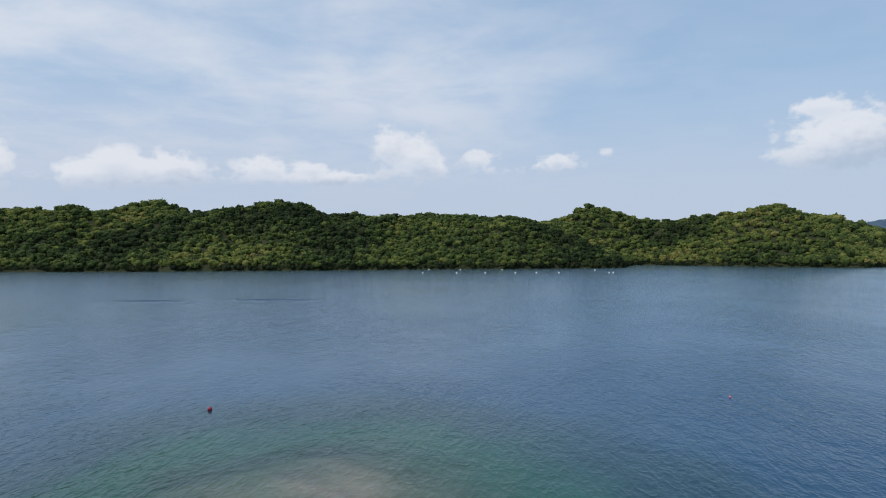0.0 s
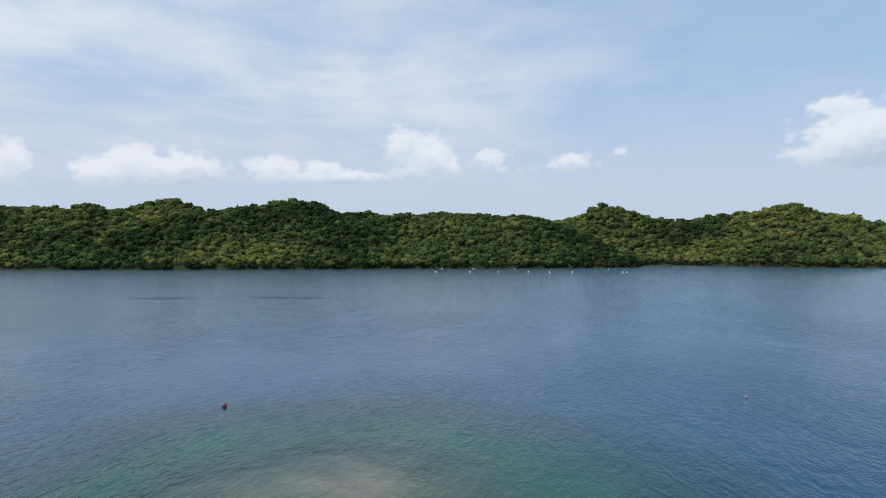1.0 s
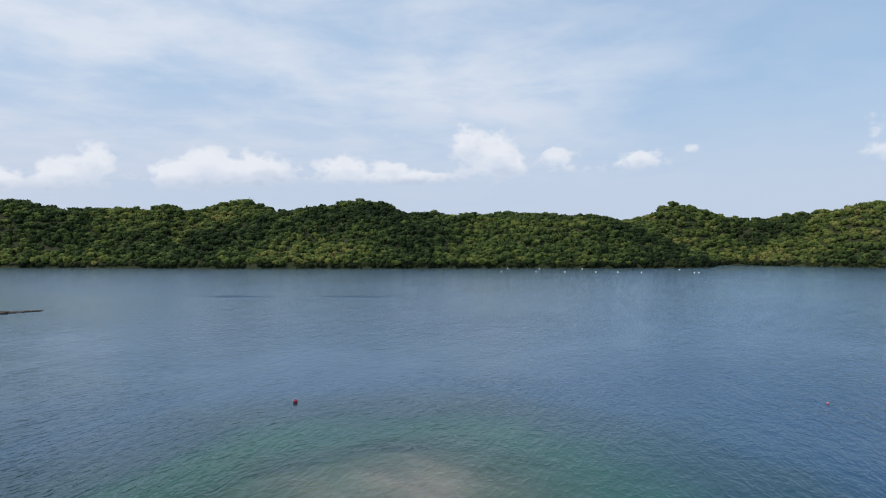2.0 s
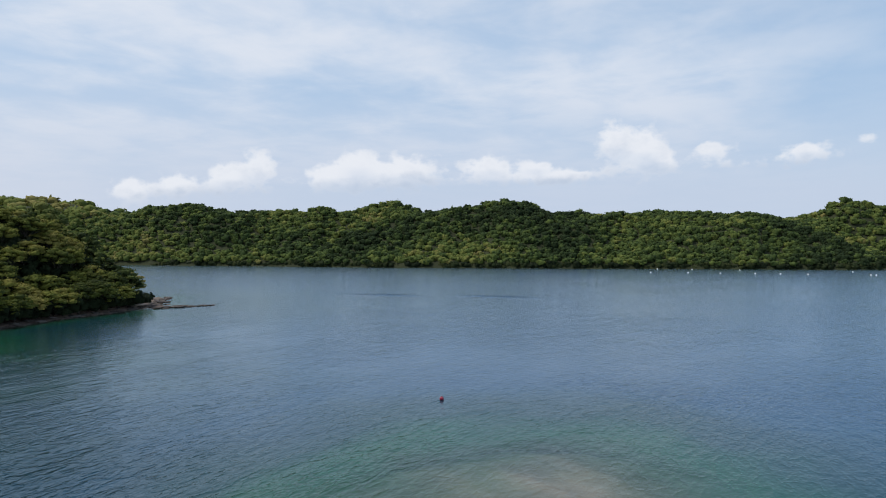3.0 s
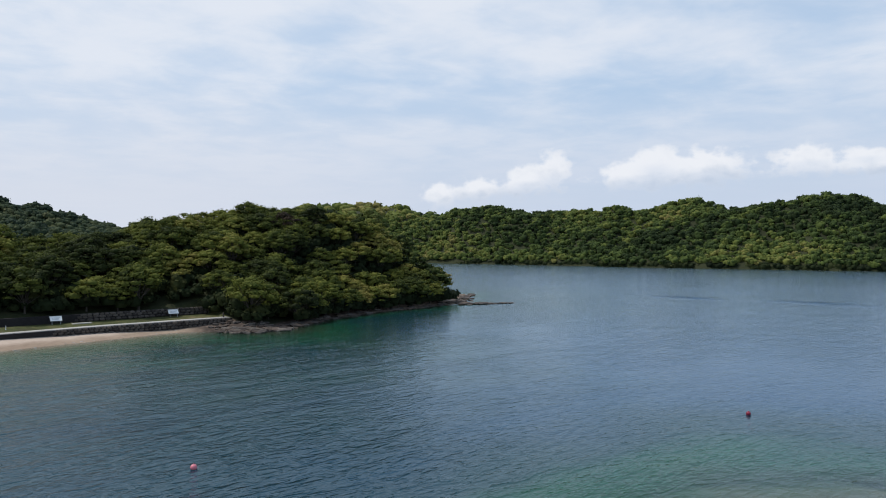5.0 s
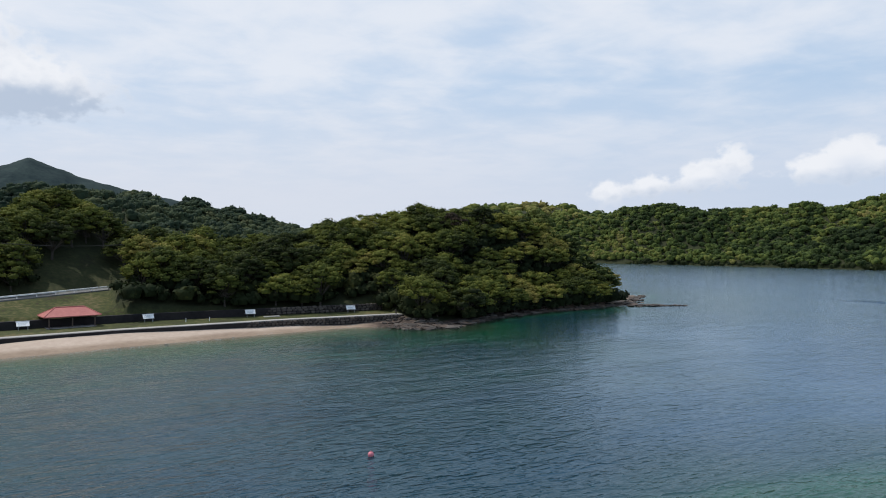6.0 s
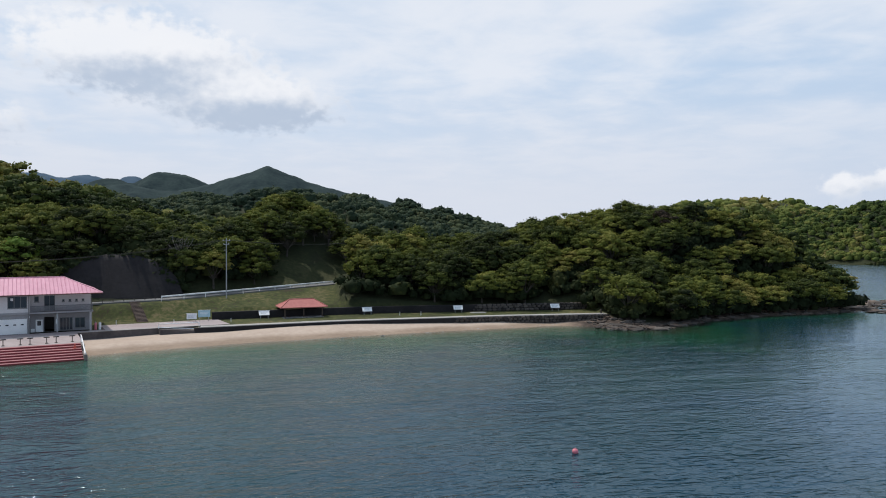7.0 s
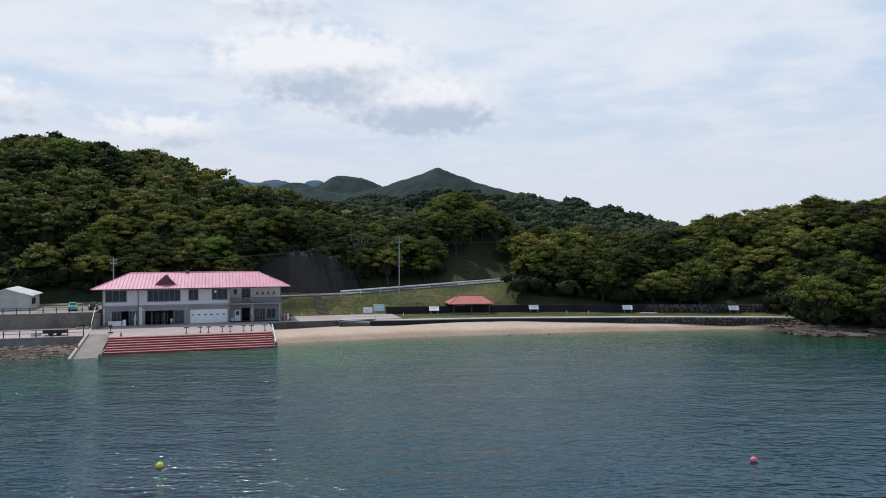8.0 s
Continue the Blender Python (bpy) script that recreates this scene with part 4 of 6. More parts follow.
KINDS = [build_tree("broadleaf_tree", 31, 10.2, 5.4, 36, 1288, 0.24, "broad evergreen tree with clumped dark green crown"),
         build_tree("broadleaf_tree", 32, 9.2, 5.0, 30, 1232, 0.24, "rounded evergreen tree with dense dark green crown"),
         build_tree("broadleaf_tree", 33, 11.0, 5.0, 38, 1288, 0.24, "tall evergreen tree with stacked leafy tiers"),
         build_tree("broadleaf_tree", 34, 9.0, 5.4, 28, 1232, 0.24, "spreading evergreen tree with flat leafy tiers"),
         build_tree("broadleaf_tree", 35, 8.0, 4.4, 24, 1120, 0.24, "low rounded evergreen tree with yellow-green shoots"),
         build_tree("broadleaf_tree", 36, 10.0, 5.6, 36, 1288, 0.24, "wide evergreen tree with uneven green crown")]
dice = random.Random(5)
used = set()
for tx, ty, tz in TREE_SPOTS:
    k = dice.randrange(len(KINDS))
    s = dice.uniform(0.72, 0.98)
    m = pose(tx, ty, tz - 0.15, dice.uniform(-4, 4), dice.uniform(-4, 4), dice.uniform(0, 360)) @ Matrix.Diagonal((s, s, s * dice.uniform(0.9, 1.1), 1))
    if k in used:
        copy_thing(KINDS[k], m)
    else:
        KINDS[k].matrix_basis = pose(tx, ty, tz - 0.15, 0, 0, dice.uniform(0, 360))
        used.add(k)

# ---- terrace, steps and walls ----
LEVEL = 1.8


def strip(name, label, mat, line, half, z_off, thick, category="road", kind="structure"):
    """A paved ribbon along a line of (x, y, z)."""
    bm = bmesh.new()
    rows = []
    pts = [Vector(p) for p in line]
    for i, p in enumerate(pts):
        way = (pts[min(i + 1, len(pts) - 1)] - pts[max(i - 1, 0)]).to_2d().normalized()
        side = Vector((-way.y, way.x, 0)) * half
        rows.append([bm.verts.new(p + s * side + Vector((0, 0, z_off - t))) for s, t in ((1, 0), (-1, 0), (-1, thick), (1, thick))])
    for a, c in zip(rows, rows[1:]):
        for k in range(4):
            bm.faces.new((a[k], a[(k + 1) % 4], c[(k + 1) % 4], c[k]))
    bm.faces.new(rows[0][::-1])
    bm.faces.new(rows[-1])
    bmesh.ops.recalc_face_normals(bm, faces=bm.faces[:])
    data = bpy.data.meshes.new(name)
    bm.to_mesh(data)
    bm.free()
    data.materials.append(mat)
    return tagged(new(name, data), label, category, kind=kind)


def fine_line(line, gap=2.0):
    out = []
    for a, c in zip(line, line[1:]):
        a, c = Vector(a), Vector(c)
        n = max(1, int((c - a).length / gap))
        out += [tuple(a.lerp(c, i / n)) for i in range(n)]
    return out + [tuple(line[-1])]


def structure(name, at, label, category):
    return thing(name, at, label, category, kind="structure")


strip("road", "grey asphalt road climbing behind the beach", m_asphalt, fine_line(ROAD, 4), 2.3, 0.0, 0.35)

terrace = structure("pavement_terrace", at_local(0, 0), "pinkish concrete terrace before the clubhouse", "terrace")
part("slab", boxed(-0.3, 25.96, 6.9, 23.55, 0.2, LEVEL, bevel=0.03), m_pave, terrace)
part("slab", boxed(25.96, 30.5, 19.5, 23.55, 0.2, LEVEL + 0.004, bevel=0.02), m_pave, terrace)
part("slab", boxed(-60, -4.0, 10.0, 23.2, 0.2, LEVEL - 0.01, bevel=0.03), m_pave, terrace)
part("slab", boxed(-4.0, -0.3, 11.6, 23.55, 0.2, LEVEL - 0.004, bevel=0.02), m_pave, terrace)

upper = structure("pavement_yard", at_local(0, 0), "grey paved upper yard beside the clubhouse", "yard")
part("slab", boxed(-60, -5.0, 23.6, 40.5, 3.2, 4.32, bevel=0.03), m_slip, upper)

wall_yard = structure("wall_yard", at_local(0, 0), "weathered dark concrete retaining wall under the yard", "wall")
part("wall", boxed(-60, -5.0, 23.2, 23.6, 1.0, 4.42, bevel=0.03), m_old_wall, wall_yard)
part("coping", boxed(-60, -4.95, 23.1, 23.68, 4.42, 4.52, bevel=0.02), m_concrete, wall_yard)
part("wall", boxed(-5.0, -4.6, 23.2, 40.0, 1.0, 4.40, bevel=0.03), m_old_wall, wall_yard)

wall_quay = structure("wall_quay", at_local(0, 0), "low stained concrete quay wall over rubble", "wall")
part("wall", boxed(-60, -4.0, 9.6, 10.0, -0.5, LEVEL - 0.1, bevel=0.03), m_slip, wall_quay)
part("footing", boxed(-60, -4.0, 9.2, 9.6, -0.5, 0.72, bevel=0.05), m_old_wall, wall_quay)
part("coping", boxed(-60, -3.95, 9.5, 10.06, LEVEL - 0.1, LEVEL + 0.06, bevel=0.02), m_pave, wall_quay)

# the broad red bathing steps
stairs = structure("stairs", at_local(0, 0), "wide bathing steps of worn red-painted concrete", "steps")
COUNT, RUN = 7, 0.985
for i in range(COUNT):
    top = LEVEL - 0.257 * (COUNT - 1 - i) - 0.02
    step = part("step", boxed(0, 25.5, i * RUN, (i + 1) * RUN, -1.2, top, bevel=0.02), m_tread, stairs)
    part("riser", boxed(0.02, 25.48, i * RUN - 0.012, i * RUN - 0.002, max(top - 0.235, -0.3), top - 0.02), m_red_paint, step, "dull red painted riser")
part("side_wall", boxed(25.5, 25.95, -0.6, 7.2, -1.2, 0.9, bevel=0.03), m_old_wall, stairs)
part("side_wall", boxed(25.5, 25.95, 4.0, 7.2, 0.9, LEVEL, bevel=0.03), m_old_wall, stairs)
part("side_wall", boxed(-0.32, -0.01, -2.5, 7.0, -1.2, 0.45, bevel=0.03), m_old_wall, stairs)

rail = thing("handrail", at_local(25.7, 0, 0), "white tubular handrail down the bathing steps", "railing")
bm = bmesh.new()
for a, c in (((0, -0.3, 1.1), (0, 7.0, 2.85)), ((0, 7.0, 2.85), (0, 8.6, 2.85)), ((0, -0.3, 0.7), (0, 7.0, 2.4))):
    tube(bm, a, c, 0.055)
part("rail", bm, m_white, rail)
for v0, z0, z1 in ((-0.2, -0.3, 1.12), (2.2, 0.3, 1.7), (4.6, 0.8, 2.28), (7.0, LEVEL, 2.85), (8.6, LEVEL, 2.85)):
    part("post", tube(bmesh.new(), (0, v0, z0), (0, v0, z1), 0.05), m_white, rail)

# slipway
slip = structure("slipway", at_local(0, 0), "pale concrete boat slipway running into the water", "slipway")
bm = bmesh.new()
prof = [(-6.0, -0.75), (-3.5, -0.05), (11.6, LEVEL - 0.02), (11.6, -1.5), (-6.0, -1.5)]
left, right = ([bm.verts.new((u, v, z)) for v, z in prof] for u in (-3.7, -0.33))
bm.faces.new(left[::-1])
bm.faces.new(right)
for k in range(len(prof)):
    bm.faces.new((left[k], left[(k + 1) % 5], right[(k + 1) % 5], right[k]))
bmesh.ops.recalc_face_normals(bm, faces=bm.faces[:])
part("ramp", bm, m_slip, slip)
bm = bmesh.new()
prof = [(-4.4, -0.25), (-4.4, 0.25), (11.0, LEVEL + 0.25), (11.6, LEVEL + 0.25), (11.6, -1.2), (-4.4, -1.2)]
left, right = ([bm.verts.new((u, v, z)) for v, z in prof] for u in (-4.1, -3.72))
bm.faces.new(left[::-1])
bm.faces.new(right)
for k in range(len(prof)):
    bm.faces.new((left[k], left[(k + 1) % 6], right[(k + 1) % 6], right[k]))
bmesh.ops.recalc_face_normals(bm, faces=bm.faces[:])
part("kerb", bm, m_concrete, slip, "pale sloping concrete kerb")

# paving between the clubhouse and the lawn, with the little ramp to the sand
walk_way = structure("pavement_walkway", pose(0, 0, 0), "pale concrete walkway along the lawn's sea edge", "walkway")
east = structure("pavement_landing", at_local(0, 0), "pale concrete landing beside the clubhouse", "landing")
part("slab", boxed(30.5, 52.0, 19.5, 29.5, 0.3, 1.98, bevel=0.03), m_pave, east)
part("front_wall", boxed(26.0, 46.5, 18.9, 19.5, 0.2, 1.99, bevel=0.03), m_stain, east, "dark stained front wall")
part("coping", boxed(26.0, 46.5, 18.84, 19.56, 1.99, 2.08, bevel=0.02), m_concrete, east)
bm = bmesh.new()
for a, c in (((39.0, 18.7, 2.15), (52.5, 16.9, 1.05)), ((39.0, 18.7, 2.75), (46.0, 18.3, 2.75)), ((46.0, 18.3, 2.75), (46.0, 18.3, 1.3)), ((39.0, 18.7, 2.75), (39.0, 18.7, 1.9))):
    tube(bm, a, c, 0.07)
part("rail", bm, m_white, east, "white tubular rail")
bm = bmesh.new()
prof = [(39.0, 1.95), (52.5, 0.85), (52.5, -0.2), (39.0, -0.2)]
left, right = ([bm.verts.new((u, v0 - 0.13 * (u - 39), z)) for u, z in prof] for v0 in (17.3, 18.85))
bm.faces.new(left)
bm.faces.new(right[::-1])
for k in range(4):
    bm.faces.new((left[k], left[(k + 1) % 4], right[(k + 1) % 4], right[k]))
bmesh.ops.recalc_face_normals(bm, faces=bm.faces[:])
part("ramp", bm, m_stain, east)

cap = []
for xx in np.arange(-13, 71.1, 3.0):
    cap.append((float(xx), float(seawall_y(xx)) + 0.9, 2.06))
bm = bmesh.new()
rows = []
for px, py, pz in cap:
    rows.append([bm.verts.new((px, py + o, z)) for o, z in ((-0.7, pz), (1.4, pz), (1.4, 1.2), (0.3, 1.93), (-0.7, 1.93))])
for a, c in zip(rows, rows[1:]):
    for k in range(5):
        bm.faces.new((a[k], c[k], c[(k + 1) % 5], a[(k + 1) % 5]))
bm.faces.new(rows[0])
bm.faces.new(rows[-1][::-1])
bmesh.ops.recalc_face_normals(bm, faces=bm.faces[:])
part("path", bm, m_concrete, walk_way)

# ---- clubhouse ----
club = thing("clubhouse", at_local(-3.4, 23.6, LEVEL), "two-storey pale clubhouse with faded red hipped metal roof", "clubhouse")
W, DEEP, FLOOR, EAVE = 32.0, 13.5, 3.45, 6.72


def pierced(u0, u1, z0, z1, y0, y1, holes):
    """A wall along u with rectangular holes (u0, u1, z0, z1)."""
    bm = bmesh.new()
    us = sorted({u0, u1, *[h[0] for h in holes], *[h[1] for h in holes]})
    zs = sorted({z0, z1, *[h[2] for h in holes], *[h[3] for h in holes]})
    for a, c in zip(us, us[1:]):
        run = None
        for p, q in zip(zs, zs[1:]):
            mid_u, mid_z = (a + c) / 2, (p + q) / 2
            if any(h[0] < mid_u < h[1] and h[2] < mid_z < h[3] for h in holes):
                if run:
                    box(bm, a, c, y0, y1, *run)
                run = None
            else:
                run = (run[0], q) if run else (p, q)
        if run:
            box(bm, a, c, y0, y1, *run)
    bmesh.ops.remove_doubles(bm, verts=bm.verts[:], dist=0.0005)
    return bm


UPPER = [(0.45, 4.1, 4.4, 6.5), (7.6, 13.4, 4.35, 6.5), (14.8, 16.6, 4.45, 6.62), (19.0, 21.9, 4.45, 6.6)]
LOWER = [(1.6, 5.8, 0.02, 2.65), (7.2, 14.0, 0.02, 2.62), (15.1, 21.9, 0.02, 2.62)]
part("upper_wall", pierced(0, 22.3, FLOOR + 0.25, EAVE, 0, 0.25, UPPER), m_wall, club)
part("lower_wall", pierced(0, 22.3, 0, FLOOR - 0.15, 0.12, 0.37, LOWER), m_wall_low, club, "grey painted ground-floor wall")
part("band", boxed(-0.06, 22.36, -0.10, 0.30, FLOOR - 0.15, FLOOR + 0.25, bevel=0.02), m_wall_low, club)
# recessed east bay behind the balcony
BAY = 1.7
part("bay_wall", pierced(22.3, W, FLOOR, EAVE, BAY, BAY + 0.25, [(23.0, 23.7, 5.3, 6.3), (24.5, 26.2, FLOOR + 0.1, 6.4)] + [(27.3 + 1.05 * k, 27.7 + 1.05 * k, 5.2, 5.65) for k in range(4)]), m_wall, club)
part("bay_lower_wall", pierced(22.3, W, 0, FLOOR, BAY, BAY + 0.25, [(23.2, 24.3, 0.02, 2.2), (24.5, 26.1, 0.02, 2.6), (26.9, 29.0, 0.02, 2.4), (29.3, 31.0, 0.4, 2.3)]), m_wall_low, club, "grey painted ground-floor wall")
part("side_wall", boxed(0, 0.25, 0.37, DEEP, 0, EAVE, bevel=0.0), m_wall, club)
part("side_wall", boxed(W - 0.25, W, BAY + 0.25, DEEP, 0, EAVE), m_wall, club)
part("back_wall", boxed(0.25, W - 0.25, DEEP - 0.25, DEEP, 0, EAVE), m_wall, club)
part("return_wall", boxed(22.06, 22.3, 0.40, BAY, 0, EAVE), m_wall, club)
part("floor_slab", boxed(0.26, W - 0.26, 0.40, DEEP - 0.26, FLOOR - 0.2, FLOOR), m_glow_shade, club)
part("partition", boxed(0.26, W - 0.26, 6.2, 6.35, 0, FLOOR - 0.2), m_glow_shade, club)
part("partition", boxed(6.3, 6.45, 0.40, 6.2, 0, FLOOR - 0.2), m_glow_shade, club)
part("partition", boxed(14.5, 14.65, 0.40, 6.2, 0, FLOOR - 0.2), m_glow_shade, club)
part("pillar", boxed(6.2, 6.75, -0.12, 0.40, 0, FLOOR - 0.15, bevel=0.03), m_wall, club)
part("pillar", boxed(0.02, 0.42, -0.06, 0.34, 0, FLOOR - 0.15, bevel=0.03), m_wall, club)
part("pillar", boxed(26.35, 26.6, 0.05, 0.30, 0, FLOOR - 0.05, bevel=0.02), m_steel, club)
part("pillar", boxed(31.6, 31.95, 0.05, 0.40, 0, FLOOR - 0.05, bevel=0.02), m_wall, club)
# balcony
balcony = part("balcony", boxed(22.3, W + 0.15, -0.15, BAY, FLOOR - 0.10, FLOOR + 0.20, bevel=0.02), m_wall_low, club)
bm = bmesh.new()
tube(bm, (22.4, -0.05, FLOOR + 1.25), (W + 0.1, -0.05, FLOOR + 1.25), 0.04)
tube(bm, (22.4, -0.05, FLOOR + 0.35), (W + 0.1, -0.05, FLOOR + 0.35), 0.03)
part("top_rail", bm, m_rail, balcony)
bar_mesh = None
for k in range(61):
    u = 22.45 + k * 0.159
    if bar_mesh is None:
        bar = part("baluster", boxed(-0.05, 0.05, -0.02, 0.02, 0, 0.92), m_rail, balcony)
        bar_mesh = bar.data
    else:
        bar = part("baluster", bar_mesh, None, balcony)
    bar.location = (u, -0.05, FLOOR + 0.33)


def window_unit(u0, u1, z0, z1, y, panes):
    """A dark bronze sliding window set into a wall."""
    win = part("window", pierced(u0, u1, z0, z1, y, y + 0.10, [(u0 + 0.11 + k * (u1 - u0 - 0.11) / panes, u0 + (k + 1) * (u1 - u0 - 0.11) / panes, z0 + 0.10, z1 - 0.10) for k in range(panes)]), m_frame, club, "dark bronze window frame")
    for k in range(panes):
        a = u0 + 0.11 + k * (u1 - u0 - 0.11) / panes
        part("pane", boxed(a - 0.01, a + (u1 - u0 - 0.11) / panes - 0.10, y + 0.05, y + 0.07, z0 + 0.09, z1 - 0.09), m_glass, win)
    part("sill", boxed(u0 - 0.08, u1 + 0.08, y - 0.16, y + 0.02, z0 - 0.09, z0 - 0.004, bevel=0.01), m_frame, win)
    return win


for (u0, u1, z0, z1), n in zip(UPPER, (3, 6, 2, 3)):
    window_unit(u0, u1, z0, z1, 0.12, n)
window_unit(23.0, 23.7, 5.3, 6.3, BAY + 0.08, 1)
window_unit(24.5, 26.2, FLOOR + 0.22, 6.4, BAY + 0.08, 2)
for k in range(4):
    window_unit(27.3 + 1.05 * k, 27.7 + 1.05 * k, 5.2, 5.65, BAY + 0.08, 1)
window_unit(26.9, 29.0, 0.10, 2.4, BAY + 0.08, 4)
window_unit(29.3, 31.0, 0.4, 2.3, BAY + 0.08, 2)
blind = part("notice", boxed(19.45, 19.85, 0.09, 0.11, 5.75, 6.2), m_white, club, "white paper behind a window")
# sliding glass doors and signs of use in the open bays
for u0, u1 in ((1.7, 3.1), (4.4, 5.7)):
    window_unit(u0, u1, 0.05, 2.6, 0.18, 2)
window_unit(12.3, 13.9, 0.05, 2.55, 0.18, 2)
for u in (8.35, 10.6, 12.15):
    part("inner_post", boxed(u - 0.06, u + 0.06, 0.42, 0.54, 0.0, 2.6), m_frame, club)
part("air_conditioner", boxed(22.45, 23.05, BAY - 0.38, BAY - 0.02, 0.05, 0.65, bevel=0.03), m_white, club, "white outdoor cooling unit")
part("sign_plate", boxed(26.32, 26.42, 0.0, 0.04, 1.5, 2.3), m_white, club, "narrow white sign plate")
for u in (7.0, 14.4, 22.2):
    part("wall_lamp", boxed(u - 0.09, u + 0.09, -0.16, -0.02, 2.75, 3.0, bevel=0.02), m_white, club)
for z in (EAVE - 0.28,):
    part("eave_board", boxed(-0.1, 22.4, -0.05, 0.0, z, EAVE, bevel=0.01), m_wall_low, club)
# white sectional garage door
shutter = part("garage_door", boxed(15.1, 21.9, 0.20, 0.26, 0.02, 2.62), m_white, club, "white sectional garage door with slot windows")
for k in range(4):
    part("panel", boxed(15.14, 21.86, 0.17, 0.20, 0.05 + k * 0.645, 0.66 + k * 0.645, bevel=0.012), m_white, shutter)
for k in range(6):
    part("slot_window", boxed(15.35 + k * 1.12, 15.80 + k * 1.12, 0.155, 0.168, 1.52, 1.72), m_glass, shutter)
door = part("door", boxed(23.2, 24.3, BAY + 0.08, BAY + 0.14, 0.02, 2.2, bevel=0.01), m_white, club, "white panelled door")
part("door_pane", boxed(23.45, 24.05, BAY + 0.06, BAY + 0.078, 1.15, 1.95), m_glass, door)
part("handle", tube(bmesh.new(), (24.15, BAY + 0.02, 0.95), (24.15, BAY + 0.02, 1.15), 0.02), m_steel, door)
for u in (6.05, 0.05, 22.15, 31.8):
    part("downpipe", tube(bmesh.new(), (u, -0.16, 0.0), (u, -0.16, EAVE), 0.06), m_frame, club, "dark downpipe")

# hipped roof of standing-seam sheets
OV, RISE = 1.6, 2.55
E0, E1, F0, F1 = -1.7, W + 1.6, -OV, DEEP + OV
RU0, RU1, RV = 3.9, 27.9, DEEP / 2
EZ = EAVE + 0.12
bm = bmesh.new()
low = [bm.verts.new((u, v, EZ)) for u, v in ((E0, F0), (E1, F0), (E1, F1), (E0, F1))]
high = [bm.verts.new((RU0, RV, EZ + RISE)), bm.verts.new((RU1, RV, EZ + RISE))]
under = [bm.verts.new((v.co.x, v.co.y, EZ - 0.16)) for v in low]
bm.faces.new((low[0], low[1], high[1], high[0]))
bm.faces.new((low[1], low[2], high[1]))
bm.faces.new((low[2], low[3], high[0], high[1]))
bm.faces.new((low[3], low[0], high[0]))
for k in range(4):
    bm.faces.new((under[k], under[(k + 1) % 4], low[(k + 1) % 4], low[k]))
bm.faces.new(under[::-1])
bmesh.ops.recalc_face_normals(bm, faces=bm.faces[:])
roof = part("roof", bm, m_roof, club, "faded red standing-seam metal roof")
bm = bmesh.new()
n = int((E1 - E0) / 0.62)
for k in range(1, n):
    u = E0 + (E1 - E0) * k / n
    t = min(1.0, (u - E0) / (RU0 - E0), (E1 - u) / (E1 - RU1))
    if t < 0.05:
        continue
    top = Vector((u, F0 + (RV - F0) * t, EZ + RISE * t + 0.03))
    tube(bm, (u, F0, EZ + 0.03), top, 0.05, 0.05, 4)
part("seams", bm, m_roof, roof)
bm = bmesh.new()
tube(bm, (RU0, RV, EZ + RISE + 0.04), (RU1, RV, EZ + RISE + 0.04), 0.11)
for a, c in (((E0, F0, EZ), (RU0, RV, EZ + RISE)), ((E1, F0, EZ), (RU1, RV, EZ + RISE))):
    tube(bm, Vector(a) + Vector((0, 0, 0.04)), Vector(c) + Vector((0, 0, 0.04)), 0.08)
part("ridge_cap", bm, m_roof, roof)
bm = bmesh.new()
tube(bm, (E0, F0 - 0.05, EZ - 0.08), (E1, F0 - 0.05, EZ - 0.08), 0.09)
part("gutter", bm, m_roof_dark, roof, "dark gutter along the eaves")
# the little gable and the vent cowl
bm = bmesh.new()
g = [(9.1, 0.2, EZ + 0.62), (12.5, 0.2, EZ + 0.62), (10.8, 0.2, EZ + 2.30), (10.8, RV - 0.9, EZ + 2.32)]
a, c, t, r = (bm.verts.new(p) for p in g)
b0, b1 = bm.verts.new((9.1, 0.2, EZ + 0.3)), bm.verts.new((12.5, 0.2, EZ + 0.3))
back = [bm.verts.new((u, 1.2, EZ + 0.4)) for u in (9.3, 12.3)]
bm.faces.new((a, c, t))
bm.faces.new((a, b0, b1, c))
bm.faces.new((a, t, r, back[0]))
bm.faces.new((t, c, back[1], r))
bm.faces.new((b0, a, back[0]))
bm.faces.new((c, b1, back[1]))
bm.faces.new((b0, back[0], r, back[1], b1))
bmesh.ops.recalc_face_normals(bm, faces=bm.faces[:])
gable = part("gable", bm, m_roof_dark, roof, "small dark brown-red triangular gable")
bm = bmesh.new()
tube(bm, (8.9, 0.1, EZ + 0.55), (10.8, 0.1, EZ + 2.42), 0.07)
tube(bm, (12.7, 0.1, EZ + 0.55), (10.8, 0.1, EZ + 2.42), 0.07)
part("barge_board", bm, m_roof_dark, gable)
part("vent", boxed(14.1, 14.7, RV - 0.4, RV + 0.2, EZ + RISE - 0.1, EZ + RISE + 0.45, bevel=0.05), m_roof_dark, roof, "dark vent cowl")

# in and before the ground floor
def simple(name, at, label, category, pieces, group=""):
    """A small thing from (part name, bmesh, material, label) pieces."""
    ob = thing(name, at, label, category, group)
    for pname, pbm, pmat, plabel in pieces:
        part(pname, pbm, pmat, ob, plabel)
    return ob


